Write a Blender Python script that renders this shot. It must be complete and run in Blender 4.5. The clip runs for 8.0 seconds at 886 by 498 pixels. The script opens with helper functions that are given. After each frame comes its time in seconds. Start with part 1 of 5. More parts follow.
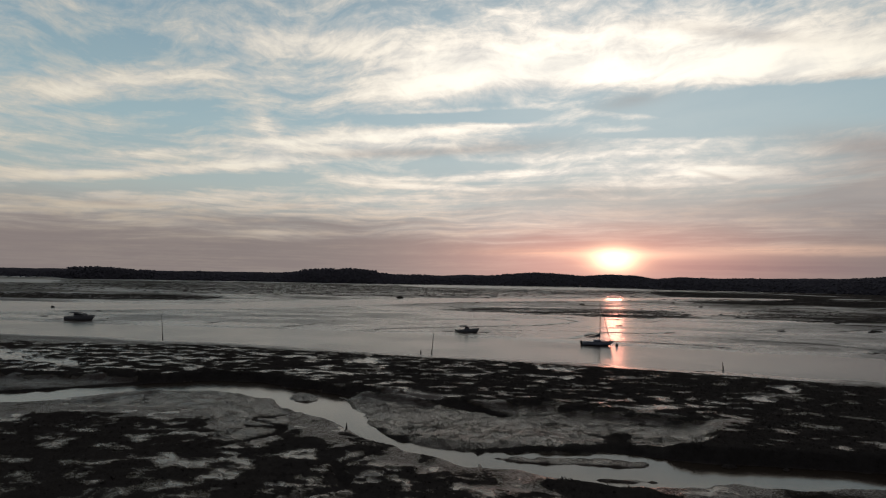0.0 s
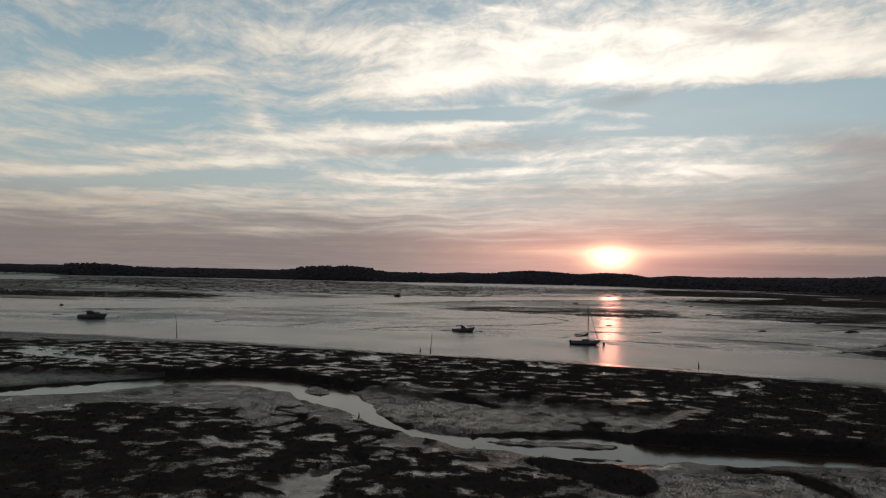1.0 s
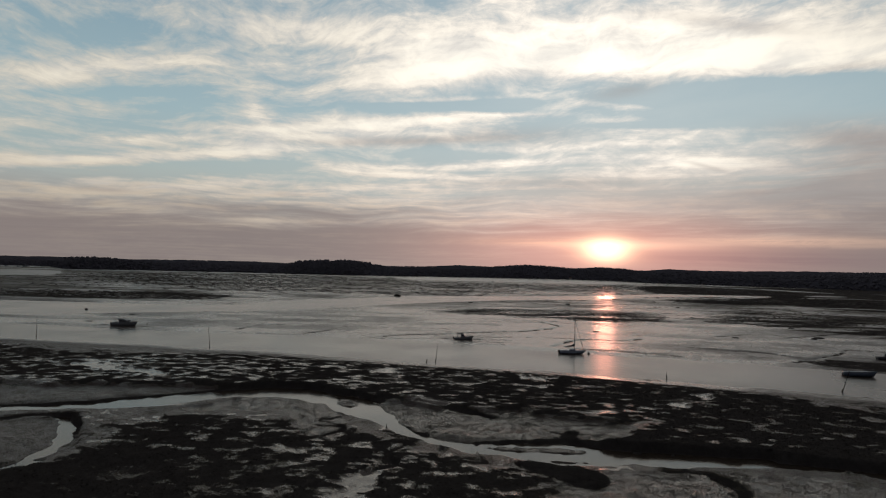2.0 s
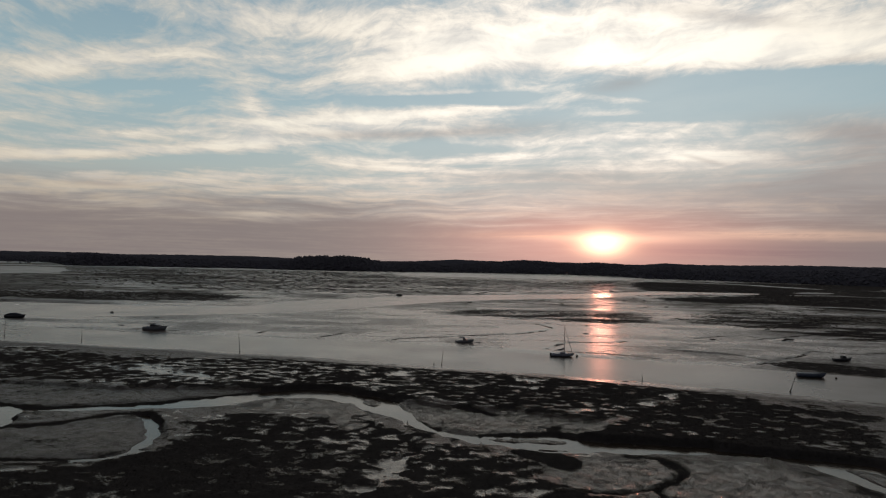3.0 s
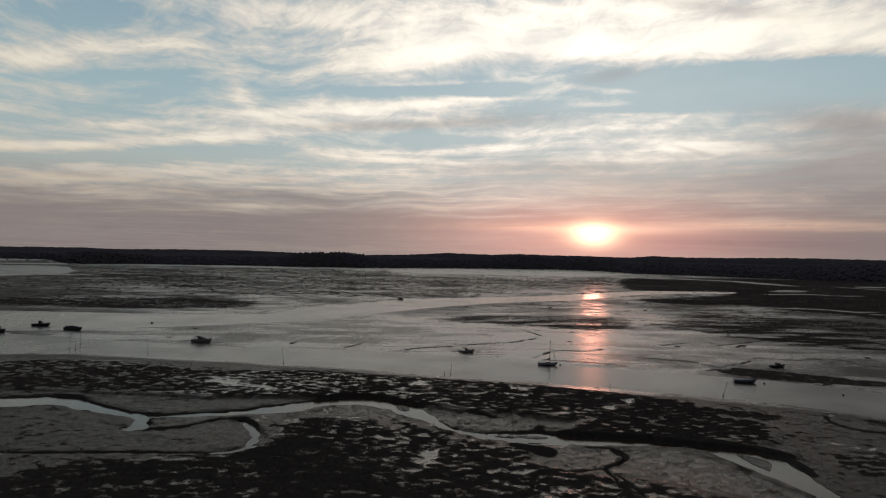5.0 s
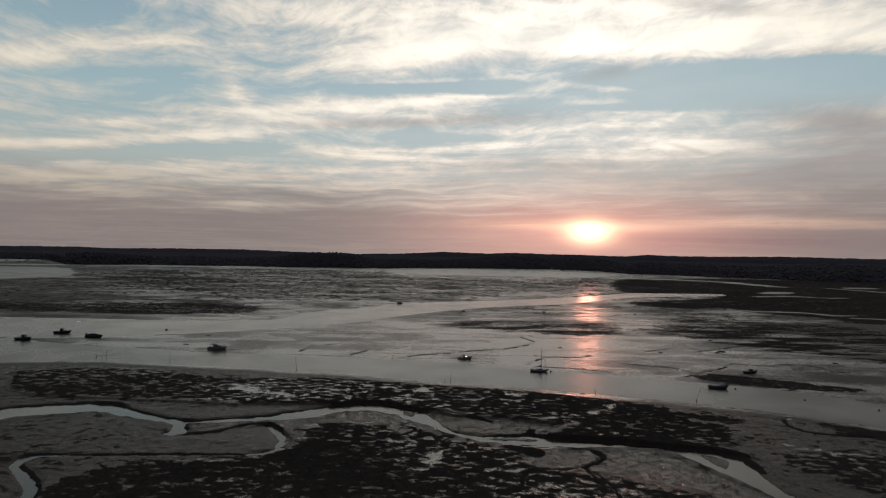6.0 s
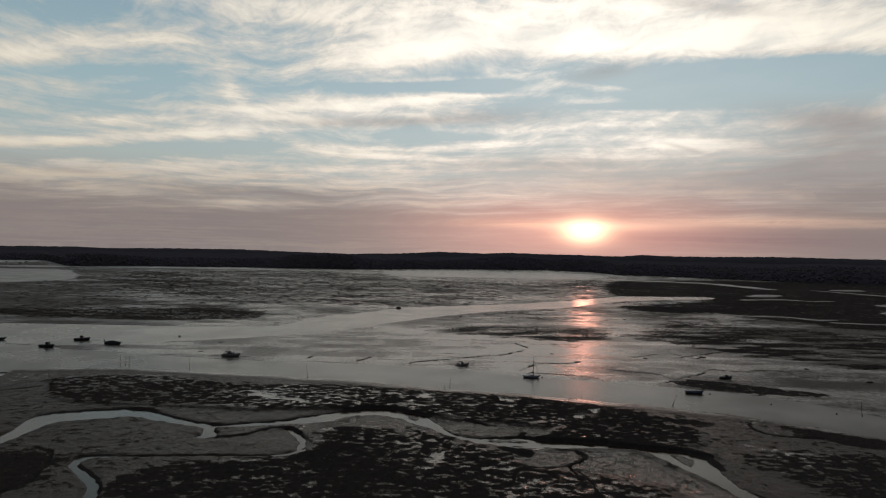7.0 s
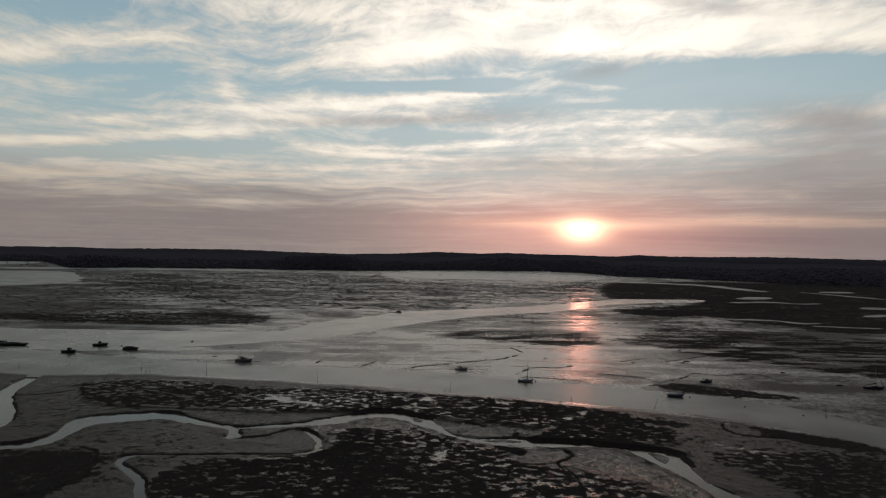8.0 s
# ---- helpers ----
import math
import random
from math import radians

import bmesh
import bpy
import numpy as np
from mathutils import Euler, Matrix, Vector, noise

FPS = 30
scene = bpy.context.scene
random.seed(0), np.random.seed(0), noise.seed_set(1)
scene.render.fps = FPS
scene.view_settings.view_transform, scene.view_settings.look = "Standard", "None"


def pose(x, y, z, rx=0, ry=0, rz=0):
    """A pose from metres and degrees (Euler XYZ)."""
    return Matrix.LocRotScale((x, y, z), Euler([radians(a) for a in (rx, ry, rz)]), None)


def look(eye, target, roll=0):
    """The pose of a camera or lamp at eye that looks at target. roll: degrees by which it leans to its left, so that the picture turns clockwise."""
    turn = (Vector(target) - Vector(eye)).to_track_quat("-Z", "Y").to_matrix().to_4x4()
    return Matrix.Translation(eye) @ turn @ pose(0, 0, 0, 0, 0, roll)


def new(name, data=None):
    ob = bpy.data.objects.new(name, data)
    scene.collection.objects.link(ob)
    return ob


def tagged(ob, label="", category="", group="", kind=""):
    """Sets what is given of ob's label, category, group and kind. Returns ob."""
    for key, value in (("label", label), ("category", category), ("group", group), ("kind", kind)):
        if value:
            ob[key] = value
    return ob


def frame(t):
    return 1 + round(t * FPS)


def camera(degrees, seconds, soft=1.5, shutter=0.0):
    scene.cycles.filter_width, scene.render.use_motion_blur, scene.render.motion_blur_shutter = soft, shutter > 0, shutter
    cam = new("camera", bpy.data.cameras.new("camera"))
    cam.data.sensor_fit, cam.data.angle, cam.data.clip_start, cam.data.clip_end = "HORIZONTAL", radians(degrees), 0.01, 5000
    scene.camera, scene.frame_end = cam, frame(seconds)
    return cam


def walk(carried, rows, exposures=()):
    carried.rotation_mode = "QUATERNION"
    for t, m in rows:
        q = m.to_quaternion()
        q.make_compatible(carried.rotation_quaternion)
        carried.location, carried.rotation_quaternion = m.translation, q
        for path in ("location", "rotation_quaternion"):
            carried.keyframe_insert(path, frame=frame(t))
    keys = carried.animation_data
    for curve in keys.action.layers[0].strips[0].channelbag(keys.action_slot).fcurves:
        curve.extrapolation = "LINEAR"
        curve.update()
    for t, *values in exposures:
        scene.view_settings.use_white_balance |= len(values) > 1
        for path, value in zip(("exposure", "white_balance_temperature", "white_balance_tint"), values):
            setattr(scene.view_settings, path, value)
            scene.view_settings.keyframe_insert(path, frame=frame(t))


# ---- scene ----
# camera and its path
cam = camera(71.5, 8.0, soft=1.2)
PATH = [
    (0.0, pose(0.00, -0.00, 15.00, 92.841, 0, -0.000) @ pose(0, 0, 0, 0, 0, 1.120)),
    (0.5, pose(-0.09, -2.61, 15.10, 92.951, 0, -0.210) @ pose(0, 0, 0, 0, 0, 1.249)),
    (1.0, pose(-0.52, -9.26, 16.27, 92.605, 0, -0.369) @ pose(0, 0, 0, 0, 0, 1.344)),
    (1.5, pose(-1.56, -18.40, 19.82, 92.196, 0, -0.561) @ pose(0, 0, 0, 0, 0, 1.447)),
    (3.0, pose(-5.45, -49.94, 29.24, 91.252, 0, -1.019) @ pose(0, 0, 0, 0, 0, 1.413)),
    (3.5, pose(-7.01, -60.22, 32.31, 91.000, 0, -1.151) @ pose(0, 0, 0, 0, 0, 1.364)),
    (4.0, pose(-9.07, -70.82, 35.63, 90.793, 0, -1.395) @ pose(0, 0, 0, 0, 0, 1.263)),
    (4.5, pose(-10.94, -81.36, 38.96, 90.620, 0, -1.631) @ pose(0, 0, 0, 0, 0, 1.234)),
    (6.0, pose(-15.30, -112.23, 49.99, 90.274, 0, -2.263) @ pose(0, 0, 0, 0, 0, 1.183)),
    (6.5, pose(-16.48, -122.69, 53.74, 90.218, 0, -2.452) @ pose(0, 0, 0, 0, 0, 1.219)),
    (7.0, pose(-18.05, -133.58, 57.47, 90.176, 0, -2.649) @ pose(0, 0, 0, 0, 0, 1.217)),
    (7.5, pose(-19.52, -144.05, 60.94, 90.139, 0, -2.812) @ pose(0, 0, 0, 0, 0, 1.194)),
    (8.0, pose(-20.90, -154.53, 64.21, 90.102, 0, -2.945) @ pose(0, 0, 0, 0, 0, 1.206)),
]
walk(cam, PATH)

# ---- sky, sun ----
SUN_AZ, SUN_EL = 15.6, 1.95   # degrees east of the heading, and above the horizon


class Nodes:
    """Short hand for a node tree: every call returns an output socket."""

    def __init__(self, tree):
        self.t = tree

    def put(self, sock, v):
        if isinstance(v, bpy.types.NodeSocket):
            self.t.links.new(v, sock)
        else:
            sock.default_value = v

    def m(self, op, a, b=0.0, c=0.0, clamp=False):
        n = self.t.nodes.new("ShaderNodeMath")
        n.operation, n.use_clamp = op, clamp
        for s, v in zip(n.inputs, (a, b, c)):
            self.put(s, v)
        return n.outputs[0]

    def add(self, a, b):
        return self.m("ADD", a, b)

    def mul(self, a, b):
        return self.m("MULTIPLY", a, b)

    def step(self, v, lo, hi, a=0.0, b=1.0):
        n = self.t.nodes.new("ShaderNodeMapRange")
        n.interpolation_type = "SMOOTHSTEP"
        for s, x in zip(n.inputs, (v, lo, hi, a, b)):
            self.put(s, x)
        return n.outputs[0]

    def mix(self, f, a, b, blend="MIX"):
        n = self.t.nodes.new("ShaderNodeMix")
        n.data_type, n.blend_type = "RGBA", blend
        n.clamp_factor = blend == "MIX"
        self.put(n.inputs[0], f)
        for s, v in ((n.inputs[6], a), (n.inputs[7], b)):
            self.put(s, v if isinstance(v, bpy.types.NodeSocket) else (*v, 1.0))
        return n.outputs[2]

    def vec(self, x, y, z=0.0):
        n = self.t.nodes.new("ShaderNodeCombineXYZ")
        for s, v in zip(n.inputs, (x, y, z)):
            self.put(s, v)
        return n.outputs[0]

    def noise(self, v, scale, detail=4.0, rough=0.55, distort=0.0):
        n = self.t.nodes.new("ShaderNodeTexNoise")
        self.put(n.inputs["Vector"], v)
        for k, x in (("Scale", scale), ("Detail", detail), ("Roughness", rough), ("Distortion", distort)):
            n.inputs[k].default_value = x
        return n.outputs[0]

    def ramp(self, v, stops):
        n = self.t.nodes.new("ShaderNodeValToRGB")
        self.put(n.inputs[0], v)
        e = n.color_ramp.elements
        while len(e) < len(stops):
            e.new(0.5)
        for k, (p, c) in zip(e, stops):
            k.position, k.color = p, (*c, 1.0)
        return n.outputs[0]


def blob(k, az, el, c):
    """A soft ellipse in the sky: centre, half sizes in degrees, lean, amount."""
    a0, e0, ra, re, lean, amount = c
    cs, sn = math.cos(radians(lean)), math.sin(radians(lean))
    u, v = k.add(az, -a0), k.add(el, -e0)
    p = k.mul(k.add(k.mul(u, cs), k.mul(v, sn)), 1.0 / ra)
    q = k.mul(k.add(k.mul(v, cs), k.mul(u, -sn)), 1.0 / re)
    d = k.add(k.mul(p, p), k.mul(q, q))
    return k.mul(k.m("EXPONENT", k.mul(d, -1.0)), amount)


# cloud masses: azimuth, elevation, half width, half height, lean, amount
CLOUDS = [
    (18.0, 18.47, 23.2, 1.37, -3.1, 0.62), (31.7, 17.34, 9.5, 1.51, -6.1, 0.42), (-0.0, 18.21, 9.0, 1.24, 5.1, 0.42), (7.3, 20.85, 21.9, 1.57, -0.1, 0.30),
    (26.7, 20.13, 15.6, 1.27, -7.5, 0.28), (-10.5, 21.09, 8.7, 1.35, 10.3, 0.10), (-16.4, 20.45, 3.3, 0.97, -0.4, 0.14), (-3.2, 16.90, 4.7, 0.77, 7.8, 0.22),
    (-29.7, 15.25, 7.6, 0.75, 15.2, 0.27), (-32.0, 14.02, 2.3, 0.66, 18.7, 0.22), (-22.7, 16.91, 8.0, 0.62, 8.3, 0.10), (-16.7, 13.61, 1.6, 0.85, -25.3, 0.34),
    (-17.1, 10.22, 3.8, 0.68, 6.6, 0.36), (-24.7, 8.78, 12.9, 0.42, 7.7, 0.34), (-13.8, 12.09, 3.5, 0.58, 14.1, 0.22),
]
CLOUDS_MID = [
    (-8.6, 11.9, 13.0, 3.40, 2.0, 0.16),
    (-6.2, 12.92, 4.2, 0.65, 5.7, 0.34), (-1.0, 13.63, 4.7, 0.45, 5.4, 0.26), (0.6, 15.46, 7.9, 0.25, 3.2, 0.34), (6.4, 14.25, 5.8, 0.20, -0.1, 0.30),
    (18.0, 14.59, 4.6, 0.29, -6.9, 0.40), (17.6, 13.61, 3.9, 0.29, 0.3, 0.36), (20.5, 12.47, 5.2, 0.24, -3.0, 0.26), (-10.3, 11.50, 4.6, 0.30, 1.5, 0.24),
    (10.6, 11.13, 9.7, 0.45, 2.3, 0.22), (6.0, 9.81, 7.8, 0.36, 2.3, 0.36), (-0.9, 8.46, 7.9, 0.31, -2.4, 0.30), (23.8, 9.55, 5.4, 0.62, -4.7, 0.50),
    (18.6, 8.75, 5.8, 0.35, -1.4, 0.28), (29.4, 8.80, 5.4, 0.46, -7.6, 0.24), (32.1, 14.92, 1.7, 0.20, -0.6, 0.34),
]
CLOUDS_LOW = [
    (36.4, 13.40, 1.4, 0.21, -9.9, 0.40), (-7.1, 7.21, 6.2, 0.31, 5.2, 0.22), (-28.7, 6.43, 1.7, 0.36, 7.4, 0.36), (-21.2, 6.62, 7.7, 0.38, 7.2, 0.34),
    (-17.0, 6.11, 6.7, 0.25, 5.4, 0.24), (-27.5, 4.03, 7.7, 0.37, 5.9, 0.26), (-18.8, 3.50, 6.5, 0.25, -0.6, 0.22), (-10.1, 5.80, 8.1, 0.36, 3.4, 0.20),
    (-26.4, 9.92, 7.1, 0.41, 9.7, 0.18), (-32.2, 7.63, 3.3, 0.34, 8.8, 0.20), (30.3, 3.17, 10.4, 0.37, 1.9, 0.40), (9.2, 2.50, 5.7, 0.31, 1.9, 0.30),
    (21.6, 2.88, 5.1, 0.35, 2.4, 0.34), (37.1, 3.92, 4.2, 0.26, 1.2, 0.22), (-16.7, 11.85, 4.3, 0.38, 4.9, 0.20),
]
# clear gaps
GAPS = [
    (-30.2, 17.74, 6.6, 1.46, 7.2, -0.30), (-21.3, 13.12, 5.5, 0.92, 12.6, -0.30), (-26.1, 13.99, 7.2, 0.62, 12.4, -0.20), (-24.7, 7.67, 11.6, 0.51, 7.2, -0.40),
    (-3.6, 14.68, 4.7, 0.64, 4.2, -0.52), (6.4, 15.14, 4.2, 0.74, 1.7, -0.50), (-3.0, 10.64, 8.9, 0.66, 0.0, -0.42), (28.1, 14.45, 11.4, 1.51, -4.6, -0.85),
    (34.8, 15.03, 4.4, 0.58, -5.8, -0.40), (22.8, 13.37, 5.0, 0.56, -3.8, -0.26), (-11.5, 19.09, 5.6, 0.64, 8.7, -0.20), (11.6, 13.11, 9.2, 0.69, -1.1, -0.12),
    (-17.0, 8.66, 7.2, 0.44, 6.1, -0.20), (-32.2, 10.69, 5.2, 1.27, 10.6, -0.10), (-12.3, 13.90, 3.0, 0.58, 4.4, -0.16),
]
# grey undersides
SHADES = [
    (35.2, 10.70, 6.3, 1.28, -12.4, 0.55), (26.9, 6.35, 18.0, 1.70, -1.7, 0.62), (-3.6, 11.64, 8.4, 0.45, 3.1, 0.62), (7.5, 12.40, 5.7, 0.90, -0.2, 0.40),
    (17.0, 16.06, 2.9, 0.66, 6.6, 0.40), (25.8, 20.54, 6.7, 0.55, -13.0, 0.42), (33.8, 7.43, 7.6, 2.64, -7.8, 0.55), (-28.1, 5.72, 2.2, 0.23, 1.2, 0.60),
    (-21.1, 4.75, 5.0, 0.24, 0.0, 0.55), (23.8, 9.31, 1.8, 0.20, -17.0, 0.35), (30.7, 1.65, 12.8, 0.74, 0.5, 0.75), (10.7, 8.09, 9.2, 0.72, 0.9, 0.35),
    (34.0, 16.30, 2.2, 0.29, -1.9, 0.35), (36.7, 5.98, 4.6, 5.13, -2.7, 0.55), (-34.2, 1.53, 3.1, 2.56, 2.6, 0.55),
]

world = bpy.data.worlds.new("evening_sky")
scene.world = world
world.use_nodes = True
world.node_tree.nodes.clear()
k = Nodes(world.node_tree)
way = world.node_tree.nodes.new("ShaderNodeTexCoord").outputs["Generated"]
xyz = world.node_tree.nodes.new("ShaderNodeSeparateXYZ")
world.node_tree.links.new(way, xyz.inputs[0])
sx, sy, sz = xyz.outputs
az = k.mul(k.m("ARCTAN2", sx, sy), 180 / math.pi)
el = k.mul(k.m("ARCSINE", sz), 180 / math.pi)
high = k.m("MAXIMUM", el, 0.0)
sky = world.node_tree.nodes.new("ShaderNodeTexSky")
sky.sky_type, sky.sun_disc = "NISHITA", False
sky.sun_elevation, sky.sun_rotation = radians(SUN_EL), radians(SUN_AZ)
sky.dust_density, sky.altitude = 2.0, 30
# streaky noise, finer towards the horizon
lift = k.mul(k.m("LOGARITHM", k.add(high, 5.0), math.e), 8.5)
warp = k.noise(k.vec(k.mul(az, 0.06), k.mul(lift, 0.2), 3.0), 1.0, 2.0, 0.5)
wob = k.mul(k.add(warp, -0.5), 2.4)
rise = k.add(lift, k.add(wob, k.mul(az, -0.02)))
big = k.noise(k.vec(k.mul(az, 0.040), k.mul(rise, 0.50), 0.0), 1.0, 8.0, 0.58, 0.2)
fine = k.noise(k.vec(k.mul(az, 0.085), k.mul(rise, 1.35), 9.0), 1.0, 7.0, 0.58, 0.2)
thin = k.noise(k.vec(k.mul(az, 0.05), k.mul(k.add(lift, k.mul(wob, 0.3)), 2.3), 33.0), 1.0, 6.0, 0.55, 0.2)
wisp = k.noise(k.vec(k.mul(az, 0.24), k.mul(rise, 1.30), 21.0), 1.0, 6.0, 0.62, 0.5)
cover = k.add(k.mul(k.add(big, -0.44), 0.55), k.add(k.mul(k.add(fine, -0.5), 0.80), k.mul(k.add(wisp, -0.5), 0.60)))
for c in CLOUDS + CLOUDS_MID + CLOUDS_LOW + GAPS:
    cover = k.add(cover, blob(k, az, el, c))
cover = k.add(cover, k.step(el, 24.0, 42.0, 0.0, 0.12))
cover = k.add(cover, k.mul(k.mul(k.add(thin, -0.5), 0.9), k.step(el, 15.0, 8.0)))
fluff = k.noise(k.vec(k.mul(az, 0.55), k.mul(rise, 3.6), 41.0), 1.0, 7.0, 0.66, 0.6)
cover = k.add(cover, k.mul(k.mul(k.add(fluff, -0.5), 0.75), k.step(cover, -0.45, 0.25)))
cloud = k.step(cover, -0.28, 0.40)
dense = k.step(cover, 0.10, 0.72)
sunward = k.m("EXPONENT", k.mul(k.m("POWER", k.mul(k.add(az, -13.0), 1 / 26.0), 2.0), -1.0))
clear = k.ramp(k.mul(high, 1 / 40.0), [(0.0, (0.27, 0.225, 0.235)), (0.10, (0.36, 0.33, 0.32)), (0.2, (0.36, 0.45, 0.455)),
                                        (0.33, (0.285, 0.445, 0.51)), (0.53, (0.18, 0.33, 0.43)), (0.9, (0.14, 0.19, 0.24))])
clear = k.mix(0.12, clear, k.mix(1.0, sky.outputs[0], (0.12, 0.12, 0.12), "MULTIPLY"))
clear = k.mix(k.mul(sunward, 0.45), clear, (0.47, 0.59, 0.645))
lit = k.mix(sunward, (0.585, 0.55, 0.48), (0.93, 0.855, 0.765))
lit = k.mix(dense, lit, k.mix(sunward, (0.80, 0.74, 0.62), (1.27, 1.18, 1.03)))
lit = k.mix(k.step(el, 11.0, 5.0, 0.0, 0.65), lit, k.mix(sunward, (0.58, 0.49, 0.38), (0.84, 0.66, 0.53)))
shade = 0.0
for c in SHADES:
    shade = k.add(shade, blob(k, az, el, c))
shade = k.mul(shade, k.step(k.add(fine, k.mul(big, 0.6)), 0.5, 1.05, 0.5, 1.1))
lit = k.mix(k.step(k.add(k.mul(fine, 0.6), k.mul(wisp, 0.4)), 0.60, 0.34, 0.0, 0.5), lit, (0.52, 0.53, 0.54))
tone = k.mix(k.m("MAXIMUM", cloud, 0.14), clear, lit)
tone = k.mix(k.m("MINIMUM", shade, 0.88), tone, (0.345, 0.310, 0.298))
# mauve veil low over the horizon
veil = k.step(k.add(el, k.add(k.mul(k.add(big, -0.5), 4.0), k.mul(k.add(fine, -0.5), 5.0))), 7.2, 2.8)
low_glow = k.m("EXPONENT", k.mul(k.m("POWER", k.mul(k.add(az, -12.0), 1 / 15.0), 2.0), -1.0))
tone = k.mix(k.mul(veil, 0.84), tone, k.mix(low_glow, (0.220, 0.182, 0.174), (0.42, 0.285, 0.248)))
streak = k.mul(k.step(k.add(k.add(k.mul(fine, 0.5), k.mul(thin, 0.5)), k.mul(k.add(wisp, -0.5), 0.7)), 0.49, 0.66), k.mul(k.step(el, 3.4, 4.6), k.step(el, 8.0, 5.0)))
tone = k.mix(k.mul(streak, 0.34), tone, k.mix(sunward, (0.44, 0.37, 0.29), (0.60, 0.47, 0.39)))
# peach bars beside the sun, mauve haze below them
for c, col in (((29.0, 2.95, 10.0, 0.40, -1.0, 1.0), (0.66, 0.46, 0.35)), ((9.5, 2.75, 5.5, 0.32, 1.0, 0.60), (0.80, 0.50, 0.34)),
               ((30.0, 1.30, 10.0, 0.80, 0.0, 0.85), (0.225, 0.180, 0.182)), ((37.0, 2.7, 6.0, 0.3, 2.0, 0.5), (0.42, 0.31, 0.26))):
    tone = k.mix(k.mul(blob(k, az, el, c), k.step(k.add(k.mul(fluff, 0.5), thin), 0.55, 0.90, 0.25, 1.0)), tone, col)
# the sky dims overhead and away from the sun
tone = k.mix(k.step(el, 23.0, 36.0, 0.0, 0.92), tone, (0.125, 0.130, 0.145))
tone = k.mix(k.step(sy, 0.80, 0.10), tone, (0.080, 0.083, 0.095))
# glow round the sun
glow = k.mix(1.0, tone, (0.0, 0.0, 0.0), "ADD")
for c, col in (((SUN_AZ, 1.9, 13, 3.0, 0, 1.0), (0.31, 0.080, 0.056)), ((SUN_AZ + 1.0, 2.5, 7.5, 0.40, 0, 1.0), (0.40, 0.23, 0.13)),
               ((SUN_AZ, 2.1, 2.9, 1.1, 0, 1.0), (0.55, 0.27, 0.12)), ((SUN_AZ, 2.05, 1.75, 0.98, 0, 1.0), (1.7, 1.15, 0.70))):
    glow = k.mix(blob(k, az, el, c), glow, col, "ADD")
back = world.node_tree.nodes.new("ShaderNodeBackground")
world.node_tree.links.new(glow, back.inputs[0])
back.inputs[1].default_value = 1.0
world.node_tree.links.new(back.outputs[0], world.node_tree.nodes.new("ShaderNodeOutputWorld").inputs[0])

lamp = bpy.data.lights.new("sun", "SUN")
lamp.energy, lamp.angle, lamp.color = 0.040, radians(1.5), (1.0, 0.34, 0.22)
sun = new("sun", lamp)
sd_ = Vector((math.sin(radians(SUN_AZ)) * math.cos(radians(SUN_EL)), math.cos(radians(SUN_AZ)) * math.cos(radians(SUN_EL)), math.sin(radians(SUN_EL))))
sun.matrix_world = look(sd_ * 900 + Vector((0, 0, 20)), (0, 0, 20))
scene.view_settings.exposure = 0.0


# ---- materials ----
def material(name):
    m = bpy.data.materials.new(name)
    m.use_nodes = True
    t = m.node_tree
    return m, Nodes(t), t.nodes["Principled BSDF"]


def bump(k, bsdf, height, strength, distance):
    n = k.t.nodes.new("ShaderNodeBump")
    n.inputs["Strength"].default_value, n.inputs["Distance"].default_value = strength, distance
    k.t.links.new(height, n.inputs["Height"])
    k.t.links.new(n.outputs[0], bsdf.inputs["Normal"])


def place(k):
    return k.t.nodes.new("ShaderNodeNewGeometry").outputs["Position"]


def attr(k, name):
    n = k.t.nodes.new("ShaderNodeAttribute")
    n.attribute_name = name
    return n.outputs["Fac"]


